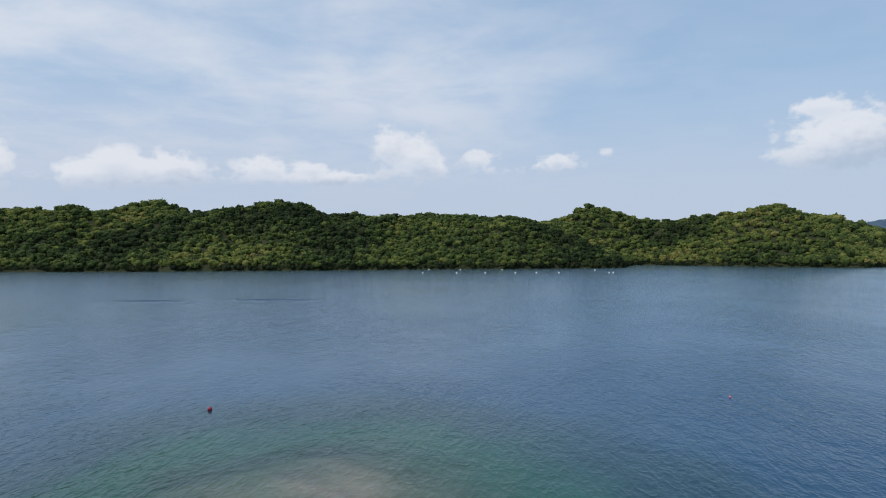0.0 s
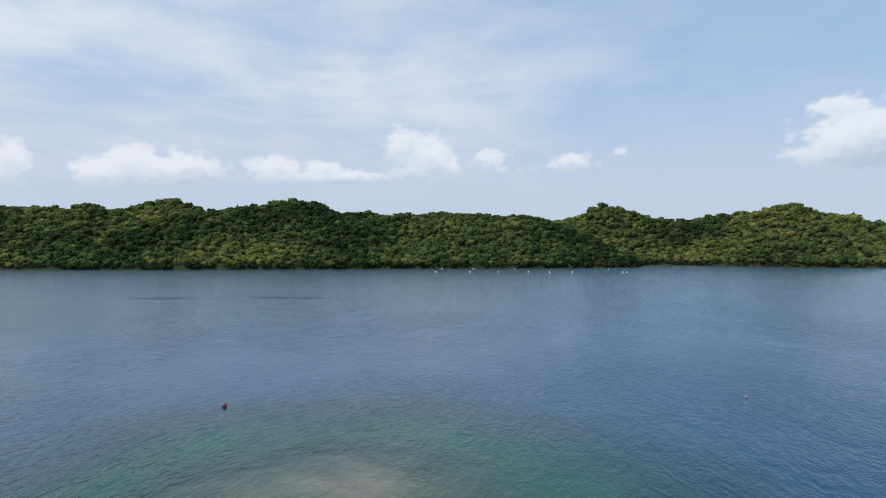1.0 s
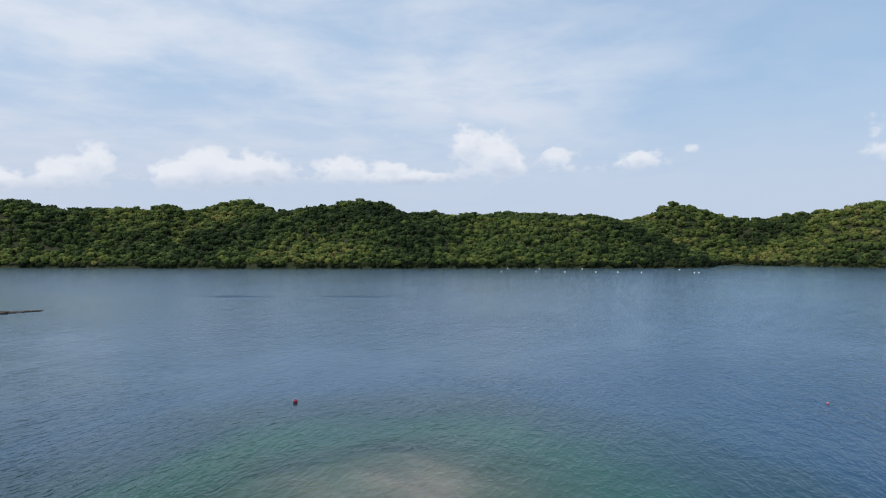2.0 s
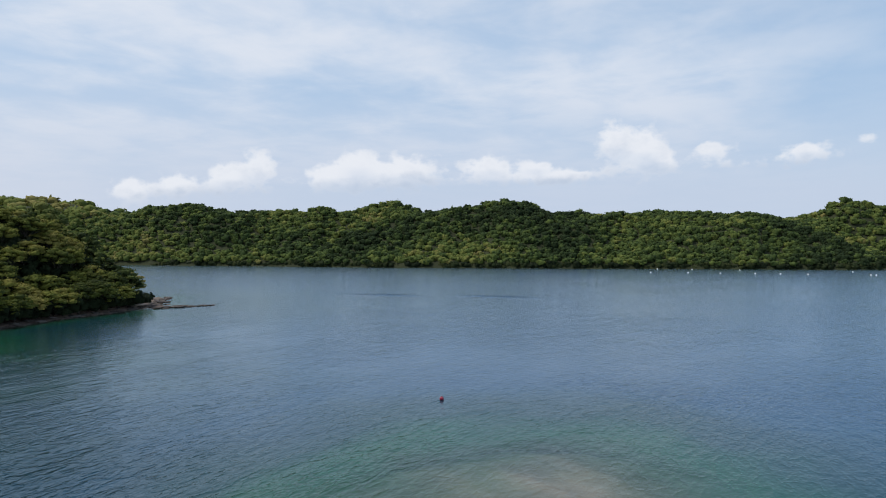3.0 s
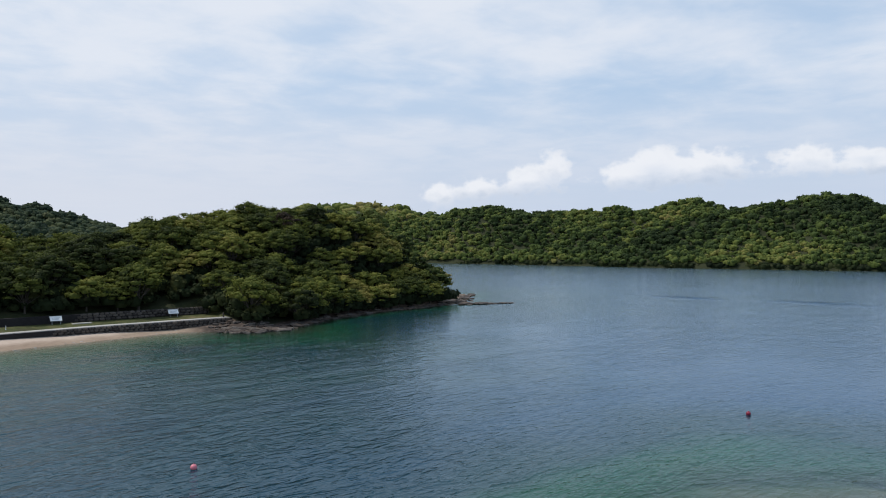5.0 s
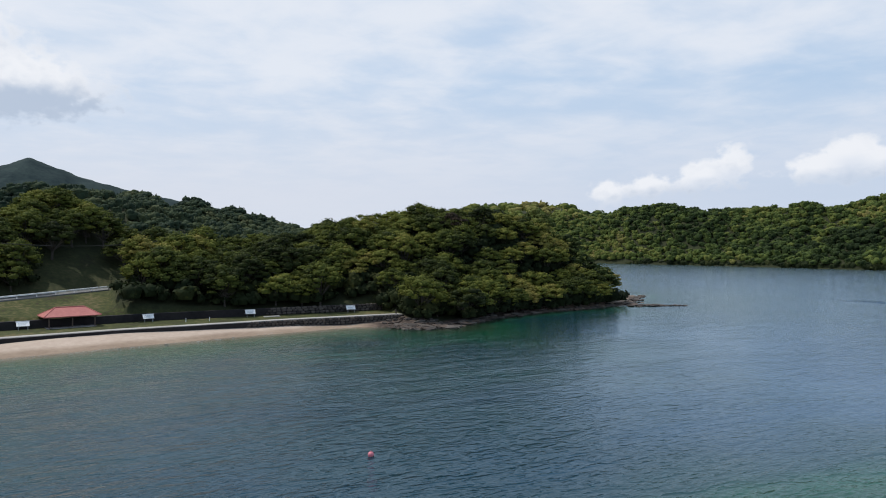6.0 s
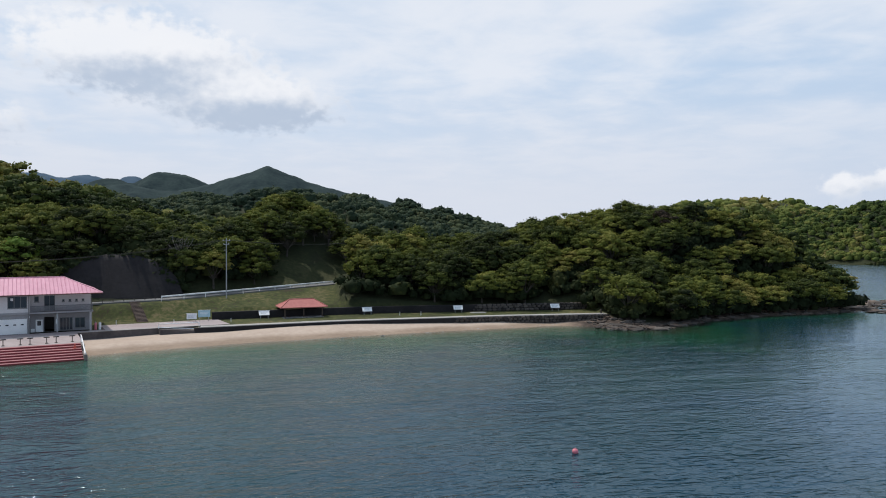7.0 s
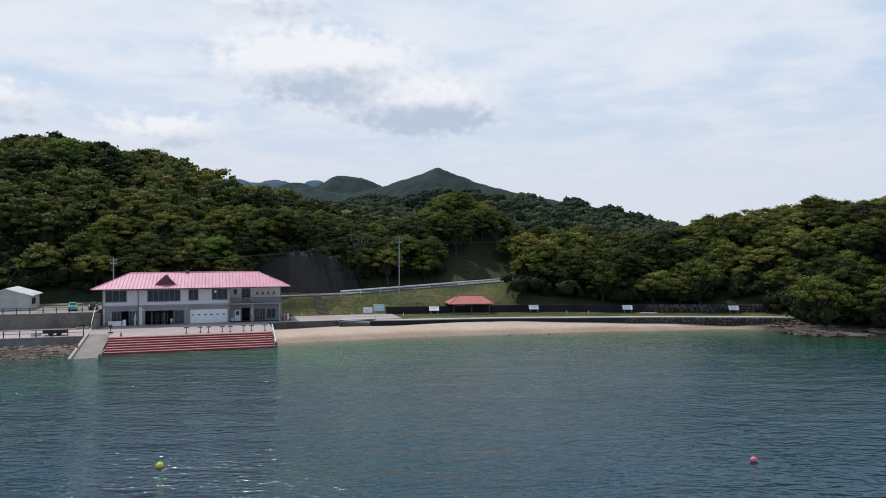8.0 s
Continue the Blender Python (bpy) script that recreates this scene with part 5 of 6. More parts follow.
FRONT = at_local(-3.4, 23.6, LEVEL)
simple("chest_freezer", FRONT @ pose(2.2, -0.9, 0), "white chest freezer outside the open bay", "freezer",
       [("body", boxed(-1.1, 1.1, -0.4, 0.4, 0.05, 0.85, bevel=0.05), m_white, ""), ("lid", boxed(-1.12, 1.12, -0.42, 0.42, 0.85, 0.95, bevel=0.03), m_white, ""), ("foot", boxed(-1.0, 1.0, -0.3, 0.3, 0, 0.05), m_dark_steel, "")])
simple("storage_cabinet", FRONT @ pose(3.75, -0.7, 0), "pale upright cabinet beside the freezer", "cabinet",
       [("body", boxed(-0.3, 0.3, -0.3, 0.3, 0, 1.15, bevel=0.03), m_cream, ""), ("door", boxed(-0.27, 0.27, -0.33, -0.3, 0.08, 1.1, bevel=0.01), m_white, "")])
for u in (8.6, 9.7, 10.6, 13.1):
    bm = bmesh.new()
    for z in (0.4, 1.1, 1.8):
        box(bm, -0.4, 0.4, -0.3, 0.3, z, z + 0.05)
    ob = simple("storage_rack", FRONT @ pose(u, 2.0, 0), "dark steel storage rack inside the open bay", "rack", [("shelf", bm, m_dark_steel, "")], "racks in the open bay")
    for sx in (-0.38, 0.38):
        for sy in (-0.28, 0.28):
            part("post", boxed(sx - 0.03, sx + 0.03, sy - 0.03, sy + 0.03, 0, 2.0), m_frame, ob)
simple("garden_chair", FRONT @ pose(11.9, 0.9, 0, 0, 0, 25), "white plastic chair in the open bay", "chair",
       [("seat", boxed(-0.27, 0.27, -0.25, 0.25, 0.42, 0.47, bevel=0.02), m_white, ""), ("backrest", boxed(-0.27, 0.27, 0.21, 0.26, 0.47, 0.95, bevel=0.02), m_white, "")]
       + [("leg", tube(bmesh.new(), (sx, sy, 0), (sx * 0.9, sy * 0.9, 0.42), 0.025), m_white, "") for sx in (-0.25, 0.25) for sy in (-0.22, 0.22)])
simple("kayak", FRONT @ pose(5.5, 0.0, 0, 0, 0, 0), "pale kayak leaning on end by the pillar", "kayak",
       [("hull", tube(tube(bmesh.new(), (0, -0.5, 0.0), (0.05, -0.35, 1.2), 0.10, 0.26), (0.05, -0.35, 1.2), (0.1, -0.16, 2.4), 0.26, 0.06), m_cream, "")])
for k, u in enumerate((32.6, 33.3)):
    simple("gas_bottle", FRONT @ pose(u, 0.6, 0), "pale tall gas bottle by the clubhouse wall", "gas bottle",
           [("body", tube(bmesh.new(), (0, 0, 0), (0, 0, 1.25), 0.22, 0.22, 12), m_buoy_pink if k == 0 else m_white, ""), ("valve", tube(bmesh.new(), (0, 0, 1.25), (0, 0, 1.45), 0.09, 0.06), m_steel, "")])

# trestle racks along the top of the steps
for k in range(4):
    ob = thing("trestle_rack", at_local(11.6 + 3.55 * k, 8.6, LEVEL), "dark steel trestle rack with two T-shaped posts", "rack", "trestle racks by the steps")
    part("rail", boxed(-0.25, 2.55, -0.05, 0.05, 1.02, 1.10, bevel=0.01), m_steel, ob, "pale thin top rail")
    for u in (0.0, 2.25):
        post = part("post", boxed(u - 0.06, u + 0.06, -0.06, 0.06, 0, 1.0), m_dark_steel, ob)
        part("crossbar", boxed(u - 0.42, u + 0.42, -0.08, 0.08, 0.86, 1.0, bevel=0.02), m_dark_steel, post)
        part("foot", boxed(u - 0.2, u + 0.2, -0.3, 0.3, 0, 0.06), m_dark_steel, post)


def cone(at):
    return simple("traffic_cone", at, "red traffic cone with square base", "traffic cone",
                  [("cone", tube(bmesh.new(), (0, 0, 0.04), (0, 0, 0.75), 0.2, 0.04, 12), m_cone, ""), ("base", boxed(-0.24, 0.24, -0.24, 0.24, 0, 0.04, bevel=0.01), m_cone, "")], "traffic cones")


cone(at_local(1.6, 7.6, LEVEL))
cone(at_local(24.6, 4.4, LEVEL - 0.53))
cone(at_local(-3.9, 2.0, 0.93))
simple("post_sign", at_local(-0.6, 12.6, LEVEL), "small black sign plate on a short post", "sign",
       [("post", tube(bmesh.new(), (0, 0, 0), (0, 0, 1.3), 0.05), m_dark_steel, ""), ("plate", boxed(-0.28, 0.28, -0.08, -0.05, 0.9, 1.4, bevel=0.01), m_dark_steel, ""), ("base", boxed(-0.4, 0.4, -0.25, 0.25, 0, 0.16, bevel=0.03), m_rubber, "black weight base")])


def post_fence(name, at, length, gap, label, tall=1.15):
    ob = thing(name, at, label, "fence")
    mesh = None
    for k in range(int(length / gap) + 1):
        if mesh is None:
            p = part("post", boxed(-0.07, 0.07, -0.07, 0.07, 0, tall, bevel=0.01), m_dark_steel, ob)
            mesh = p.data
        else:
            p = part("post", mesh, None, ob)
        p.location = (k * gap, 0, 0)
    for z in (tall - 0.06, tall * 0.52):
        part("rail", boxed(-0.05, length, -0.03, 0.03, z - 0.035, z + 0.035), m_dark_steel, ob)
    return ob


post_fence("quay_fence", at_local(-43.4, 9.75, LEVEL + 0.06), 39.2, 2.3, "dark brown post-and-rail fence on the quay wall")
post_fence("yard_fence", at_local(-55, 23.4, 4.52), 49.5, 2.1, "dark post-and-rail fence above the retaining wall", 1.0)
strip_fence = post_fence("roadside_fence", pose(-47.5, 155.2, 5.0, 0, 0, 12), 24.0, 2.0, "dark post-and-rail fence beside the road", 1.0)

# lower quay clutter
simple("boat_trailer", at_local(-8.9, 12.2, LEVEL), "black flat boat trailer parked on the quay", "trailer",
       [("bed", boxed(-1.7, 1.7, -0.8, 0.8, 0.38, 0.85, bevel=0.05), m_rubber, ""), ("rim_rail", boxed(-1.7, 1.7, -0.82, -0.76, 0.85, 1.0), m_dark_steel, "")]
       + [("wheel", tube(bmesh.new(), (sx, sy - 0.1, 0.28), (sx, sy + 0.1, 0.28), 0.28, 0.28, 14), m_rubber, "") for sx in (-0.6, 0.6) for sy in (-0.75, 0.75)])
simple("storage_box", at_local(-18.2, 12.4, LEVEL), "dark red-brown storage box on the quay", "box",
       [("body", boxed(-0.55, 0.55, -0.4, 0.4, 0, 0.95, bevel=0.03), m_roof_dark, ""), ("lid", boxed(-0.58, 0.58, -0.43, 0.43, 0.95, 1.05, bevel=0.02), m_roof_dark, "")])
for u in (-12.1, -11.3):
    simple("crate", at_local(u, 12.1, LEVEL), "small grey plastic crate on the quay", "crate",
           [("body", boxed(-0.32, 0.32, -0.25, 0.25, 0, 0.45, bevel=0.03), m_cream, ""), ("rim", boxed(-0.35, 0.35, -0.28, 0.28, 0.40, 0.47), m_steel, "")])
# stair with a pale side wall up to the yard
flight = thing("yard_steps", at_local(-4.55, 19.0, LEVEL), "narrow concrete steps with pale sloping rail to the yard", "steps")
for k in range(13):
    part("step", boxed(0.05, 0.95, k * 0.34, 4.42, k * 0.19, (k + 1) * 0.19), m_old_wall, flight)
part("side_rail", tube(bmesh.new(), (0.0, 0.0, 1.0), (0.0, 4.4, 3.5), 0.06), m_white, flight, "pale handrail")
part("post", tube(bmesh.new(), (0.0, 0.0, 0.0), (0.0, 0.0, 1.0), 0.05), m_white, flight)
simple("planter", at_local(-6.2, 20.6, LEVEL), "low concrete planter full of green plants", "planter",
       [("trough", boxed(-1.0, 1.0, -0.5, 0.5, 0, 0.5, bevel=0.04), m_concrete, ""), ("plants", quad_mesh("plants", *crown_arrays(np.random.default_rng(3), [(-0.5, 0, 0.5, 0.55, 0.4), (0.5, 0, 0.5, 0.55, 0.35)], 160, 0.13)[:2]), m_leaf, "")])

# ---- shed and cars in the upper yard ----
shed = thing("shed", at_local(-25.3, 33.5, 4.32), "cream prefabricated shed with white metal roof", "shed")
SW, SD, SH, SR = 8.0, 7.5, 2.75, 1.25
part("front_wall", pierced(0, SW, 0, SH, 0, 0.12, [(3.0, 5.9, 0.02, 2.1)]), m_cream, shed)
bm = bmesh.new()
for y in (0.0, 0.12):
    bm.faces.new([bm.verts.new(p) for p in ((0, y, SH), (SW, y, SH), (SW / 2, y, SH + SR))])
bm.verts.ensure_lookup_table()
for k in range(3):
    bm.faces.new((bm.verts[k], bm.verts[(k + 1) % 3], bm.verts[3 + (k + 1) % 3], bm.verts[3 + k]))
bmesh.ops.recalc_face_normals(bm, faces=bm.faces[:])
part("gable", bm, m_cream, shed)
side = pierced(0.12, SD, 0, SH, -0.12, 0, [(1.4, 4.6, 0.9, 2.1)])
bmesh.ops.transform(side, matrix=pose(SW, 0, 0, 0, 0, 90) @ pose(0, 0.12, 0), verts=side.verts[:])
part("side_wall", side, m_cream, shed)
part("side_wall", boxed(0, 0.12, 0.12, SD, 0, SH), m_cream, shed)
part("back_wall", boxed(0.12, SW - 0.14, SD - 0.12, SD, 0, SH), m_cream, shed)
roller = part("roller_door", boxed(3.0, 5.9, 0.05, 0.09, 0.02, 2.1), m_steel, shed, "pale grey roller door")
for k in range(10):
    part("slat", boxed(3.02, 5.88, 0.02, 0.05, 0.04 + 0.205 * k, 0.22 + 0.205 * k), m_cream, roller)
win = part("window", boxed(SW - 0.08, SW - 0.05, 1.5, 4.75, 0.9, 2.1), m_glass, shed)
for k in range(3):
    part("mullion", boxed(SW - 0.05, SW - 0.02, 1.52 + 1.56 * k, 1.62 + 1.56 * k, 0.9, 2.1), m_frame, win)
bm = bmesh.new()
ends = [[bm.verts.new(p) for p in ((-0.5, v, SH - 0.12), (SW / 2, v, SH + SR), (SW + 0.5, v, SH - 0.12), (SW + 0.5, v, SH - 0.02), (SW / 2, v, SH + SR + 0.12), (-0.5, v, SH - 0.02))] for v in (-0.5, SD + 0.6)]
a, c = ends
bm.faces.new(a[::-1])
bm.faces.new(c)
for k in range(6):
    bm.faces.new((a[k], a[(k + 1) % 6], c[(k + 1) % 6], c[k]))
bmesh.ops.recalc_face_normals(bm, faces=bm.faces[:])
shed_roof = part("roof", bm, m_white, shed, "white sheet metal roof")
bm = bmesh.new()
for k in range(13):
    v = -0.4 + k * (SD + 0.9) / 12
    tube(bm, (SW + 0.5, v, SH + 0.01), (SW / 2, v, SH + SR + 0.14), 0.035, 0.035, 4)
part("seams", bm, m_white, shed_roof)


def small_car(at, paint, label):
    """A boxy small car, its nose towards -y."""
    car = thing("car", at, label, "car", "cars in the yard")
    bm = bmesh.new()
    prof = [(-1.65, 0.28), (-1.68, 0.72), (-1.55, 0.92), (-0.85, 1.0), (-0.30, 1.46), (1.25, 1.50), (1.62, 1.0), (1.68, 0.55), (1.64, 0.28)]
    left, right = ([bm.verts.new((s * (0.74 if z < 1.1 else 0.60), y, z)) for y, z in prof] for s in (-1, 1))
    bm.faces.new(left[::-1])
    bm.faces.new(right)
    for k in range(len(prof)):
        bm.faces.new((left[k], left[(k + 1) % 9], right[(k + 1) % 9], right[k]))
    bmesh.ops.recalc_face_normals(bm, faces=bm.faces[:])
    bmesh.ops.bevel(bm, geom=bm.edges[:], offset=0.04, segments=2, affect="EDGES")
    body = part("body", bm, paint, car)
    bm = bmesh.new()
    bm.faces.new([bm.verts.new(p) for p in ((-0.60, -0.87, 1.02), (0.60, -0.87, 1.02), (0.54, -0.36, 1.43), (-0.54, -0.36, 1.43))])
    bmesh.ops.translate(bm, verts=bm.verts[:], vec=(0, -0.035, 0.03))
    bmesh.ops.solidify(bm, geom=bm.faces[:], thickness=0.02)
    part("windscreen", bm, m_glass, body)
    for s in (-1, 1):
        part("headlight", tube(bmesh.new(), (s * 0.54, -1.72, 0.72), (s * 0.54, -1.62, 0.72), 0.12, 0.12, 12), m_lamp_glass, body)
        part("side_window", boxed(s * 0.70 - 0.02, s * 0.70 + 0.02, -0.15, 1.15, 1.03, 1.36), m_glass, body)
        for y in (-1.05, 1.05):
            wheel = part("wheel", tube(bmesh.new(), (s * 0.76, y, 0.28), (s * 0.60, y, 0.28), 0.28, 0.28, 16), m_rubber, car)
            part("rim", tube(bmesh.new(), (s * 0.775, y, 0.28), (s * 0.74, y, 0.28), 0.17, 0.17, 12), m_steel, wheel)
    part("bumper", boxed(-0.72, 0.72, -1.74, -1.62, 0.32, 0.52, bevel=0.03), paint, car)
    return car


small_car(at_local(-9.4, 30.0, 4.32, 12), m_car_green, "small mint green car parked in the upper yard")
small_car(at_local(-5.4 - 0.6, 31.0, 4.32, 4), m_car_black, "small black car parked beside the clubhouse")

# ---- lawn, shelter, boards ----
def gazebo():
    ob = thing("shelter", pose(5.9, 154.2, 1.92, 0, 0, 10), "open wooden shelter with orange-red hipped roof", "shelter")
    bm = bmesh.new()
    a = [bm.verts.new((sx * 4.9, sy * 3.0, 2.25)) for sx, sy in ((-1, -1), (1, -1), (1, 1), (-1, 1))]
    c = [bm.verts.new((sx * 4.9, sy * 3.0, 2.10)) for sx, sy in ((-1, -1), (1, -1), (1, 1), (-1, 1))]
    t = [bm.verts.new((sx * 2.5, 0, 3.75)) for sx in (-1, 1)]
    for f in ((a[0], a[1], t[1], t[0]), (a[1], a[2], t[1]), (a[2], a[3], t[0], t[1]), (a[3], a[0], t[0]), tuple(c[::-1])):
        bm.faces.new(f)
    for k in range(4):
        bm.faces.new((c[k], c[(k + 1) % 4], a[(k + 1) % 4], a[k]))
    bmesh.ops.recalc_face_normals(bm, faces=bm.faces[:])
    roof_part = part("roof", bm, m_tile_red, ob)
    bm = bmesh.new()
    tube(bm, (-2.5, 0, 3.78), (2.5, 0, 3.78), 0.10)
    for sx, sy in ((-1, -1), (1, -1), (1, 1), (-1, 1)):
        tube(bm, (sx * 4.9, sy * 3.0, 2.28), (sx * 2.5, 0, 3.78), 0.07)
    part("ridge_cap", bm, m_tile_red, roof_part)
    for sx in (-1, 0, 1):
        for sy in (-1, 1):
            part("post", boxed(sx * 3.9 - 0.10, sx * 3.9 + 0.10, sy * 2.2 - 0.10, sy * 2.2 + 0.10, 0, 2.12), m_timber, ob)
    for sy in (-2.2, 2.2):
        part("beam", boxed(-4.3, 4.3, sy - 0.08, sy + 0.08, 1.95, 2.14), m_timber, ob)
    part("screen_wall", boxed(-3.8, 3.8, 2.05, 2.15, 0.0, 1.0), m_timber, ob, "dark timber back panel")
    for sx in (-2.4, 2.4):
        bench = part("bench", boxed(sx - 1.2, sx + 1.2, 1.3, 1.75, 0.38, 0.46), m_timber, ob)
        for q in (-1.0, 1.0):
            part("leg", boxed(sx + q - 0.06, sx + q + 0.06, 1.35, 1.7, 0, 0.38), m_timber, bench)
    part("floor", boxed(-4.2, 4.2, -2.5, 2.5, -0.3, 0.05, bevel=0.02), m_concrete, ob)
    return ob


gazebo()


def notice_board(name, x, y, turn, face, label, wide=2.1, tall=1.10, lift=0.70, lean=45):
    ob = thing(name, pose(x, y, 1.92, 0, 0, turn), label, "notice board", "boards on the lawn")
    panel = part("panel", boxed(-wide / 2, wide / 2, -0.05, 0.05, 0, tall, bevel=0.02), face, ob)
    panel.matrix_basis = pose(0, 0, lift, -lean)
    for k in range(3):
        part("line_of_print", boxed(-wide * 0.36, wide * (0.2 + 0.08 * k), -0.062, -0.052, tall * (0.28 + 0.2 * k), tall * (0.34 + 0.2 * k)), m_ink if face is m_white else m_white, panel)
    part("cap", boxed(-wide / 2 - 0.08, wide / 2 + 0.08, -0.12, 0.12, tall, tall + 0.06, bevel=0.01), m_white, panel)
    for s in (-1, 1):
        part("leg", boxed(s * wide * 0.36 - 0.05, s * wide * 0.36 + 0.05, -0.04, 0.04, -0.2, lift + 0.02), m_steel, ob)
    return ob


for bx, by, turn in ((-1.7, 151.8, 6), (20.0, 155.0, 4), (40.3, 154.6, -4), (63.0, 153.6, -8)):
    notice_board("notice_board", bx, by, turn, m_white, "white notice board on two legs on the lawn")
notice_board("notice_board", -15.6, 149.3, 6, m_white, "weathered white notice board by the walkway", 1.9, 1.1, 0.5, 8)
notice_board("information_board", -13.3, 149.8, 6, m_blue_board, "pale blue information board on two legs", 2.3, 1.35, 0.8, 8)
simple("picnic_slab", pose(44.5, 153.2, 1.92), "low pale concrete slab on the lawn", "slab", [("slab", boxed(-1.7, 1.7, -0.6, 0.6, -0.1, 0.16, bevel=0.03), m_concrete, ""), ("edge", boxed(-1.75, 1.75, -0.65, 0.65, -0.1, 0.05), m_concrete, "")])
simple("bollard", pose(70.0, 144.6, 2.06), "short dark bollard at the end of the sea wall", "bollard", [("post", tube(bmesh.new(), (0, 0, 0), (0, 0, 0.85), 0.16, 0.14, 10), m_dark_steel, ""), ("cap", tube(bmesh.new(), (0, 0, 0.85), (0, 0, 0.95), 0.18, 0.1, 10), m_dark_steel, "")])
for px, py in ((-29.0, 147.0), (-18.5, 146.0), (-8.0, 146.5), (31.0, 151.0), (26.5, 151.5)):
    simple("marker_post", pose(px, py, 1.9), "thin pale marker post on the lawn", "post", [("post", tube(bmesh.new(), (0, 0, 0), (0, 0, 0.8), 0.06), m_white, ""), ("cap", tube(bmesh.new(), (0, 0, 0.8), (0, 0, 0.86), 0.08), m_steel, "")], "marker posts")

# brown log steps down the bank
log_steps = thing("log_steps", pose(-24.8, 150.6, 1.95, 0, 0, 22), "brown timber steps down the grassy bank", "steps")
for k in range(16):
    part("tread", boxed(-1.0, 1.0, k * 0.47, k * 0.47 + 0.55, k * 0.225 - 0.3, k * 0.225 + 0.10, bevel=0.02), m_brown, log_steps)

# ---- walls of the lawn ----
wall_back = structure("wall_back", pose(0, 0, 0), "low dark stone wall behind the lawn", "wall")
wall_sea = structure("wall_sea", pose(0, 0, 0), "dark sea wall of rough boulders", "wall")


def wall_run(owner, name, line_y, x0, x1, z0, z1, thick, mat):
    bm = bmesh.new()
    rows = []
    for px in np.linspace(x0, x1, 24):
        py = float(line_y(px))
        rows.append([bm.verts.new((float(px), py + o, z)) for o, z in ((0, z0), (0, z1), (thick, z1), (thick, z0))])
    for a, c in zip(rows, rows[1:]):
        for k in range(4):
            bm.faces.new((a[k], c[k], c[(k + 1) % 4], a[(k + 1) % 4]))
    bm.faces.new(rows[0][::-1])
    bm.faces.new(rows[-1])
    bmesh.ops.recalc_face_normals(bm, faces=bm.faces[:])
    return part(name, bm, mat, owner)


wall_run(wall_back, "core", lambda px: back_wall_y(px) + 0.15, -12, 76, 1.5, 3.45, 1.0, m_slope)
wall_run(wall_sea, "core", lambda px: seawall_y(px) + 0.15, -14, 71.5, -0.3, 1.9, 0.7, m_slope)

# ---- guard rail, poles and wires ----
guard = thing("guard_rail", pose(0, 0, 0), "white steel guard rail along the climbing road", "guard rail")
line = fine_line([(-22.5, 158.2, 5.75), (-10, 165.0, 6.3), (4, 172.9, 6.95), (18, 180.7, 7.6), (24, 184.2, 7.9)], 4.0)
for p in line:
    part("post", tube(bmesh.new(), (p[0], p[1], p[2] - 0.7), (p[0], p[1], p[2] + 0.72), 0.07), m_white, guard)
for a, c in zip(line, line[1:]):
    bm = bmesh.new()
    for z in (0.58, 0.74):
        tube(bm, (a[0], a[1] - 0.09, a[2] + z - 0.08), (c[0], c[1] - 0.09, c[2] + z - 0.08), 0.085, 0.085, 6)
    part("beam", bm, m_white, guard)


def utility_pole(x, y, z, tall, label):
    ob = thing("utility_pole", pose(x, y, z), label, "utility pole", "utility poles")
    part("pole", tube(bmesh.new(), (0, 0, -1.0), (0, 0, tall), 0.15, 0.10, 10), m_steel, ob)
    for dz, w in ((0.5, 0.8), (1.3, 0.6)):
        arm = part("crossarm", boxed(-w, w, -0.05, 0.05, tall - dz - 0.06, tall - dz + 0.06), m_steel, ob)
        for s in (-0.85, 0.85):
            part("insulator", tube(bmesh.new(), (s * w, 0, tall - dz + 0.06), (s * w, 0, tall - dz + 0.28), 0.05, 0.04), m_white, arm)
    part("bracket", boxed(-0.55, 0.0, -0.04, 0.04, tall - 2.6, tall - 2.5), m_steel, ob)
    return ob


utility_pole(-9.8, 162.3, 5.9, 12.6, "grey concrete utility pole beside the road")
utility_pole(-67.0, 145.3, 4.3, 9.8, "grey concrete utility pole behind the clubhouse")


def sagging(a, c, sag):
    wire = thing("overhead_wire", pose(0, 0, 0), "thin dark overhead wire between the poles", "wire", "overhead wires")
    bm = bmesh.new()
    a, c = Vector(a), Vector(c)
    pts = [a.lerp(c, k / 12) - Vector((0, 0, sag * 4 * (k / 12) * (1 - k / 12))) for k in range(13)]
    across = (c - a).cross(Vector((0, 0, 1))).normalized() * 0.03
    rings = [[bm.verts.new(p + off) for off in (across, Vector((0, 0, 0.03)), -across, Vector((0, 0, -0.03)))] for p in pts]
    for p, q in zip(rings, rings[1:]):
        for k in range(4):
            bm.faces.new((p[k], p[(k + 1) % 4], q[(k + 1) % 4], q[k]))
    part("cable", bm, m_rubber, wire)


for s in (-0.7, 0.7):
    sagging((-9.8 + s, 162.3, 18.2), (-67.0 + s, 145.3, 13.9), 1.6)
    sagging((-9.8 + s, 162.3, 18.2), (40.0 + s, 192.0, 20.5), 2.0)

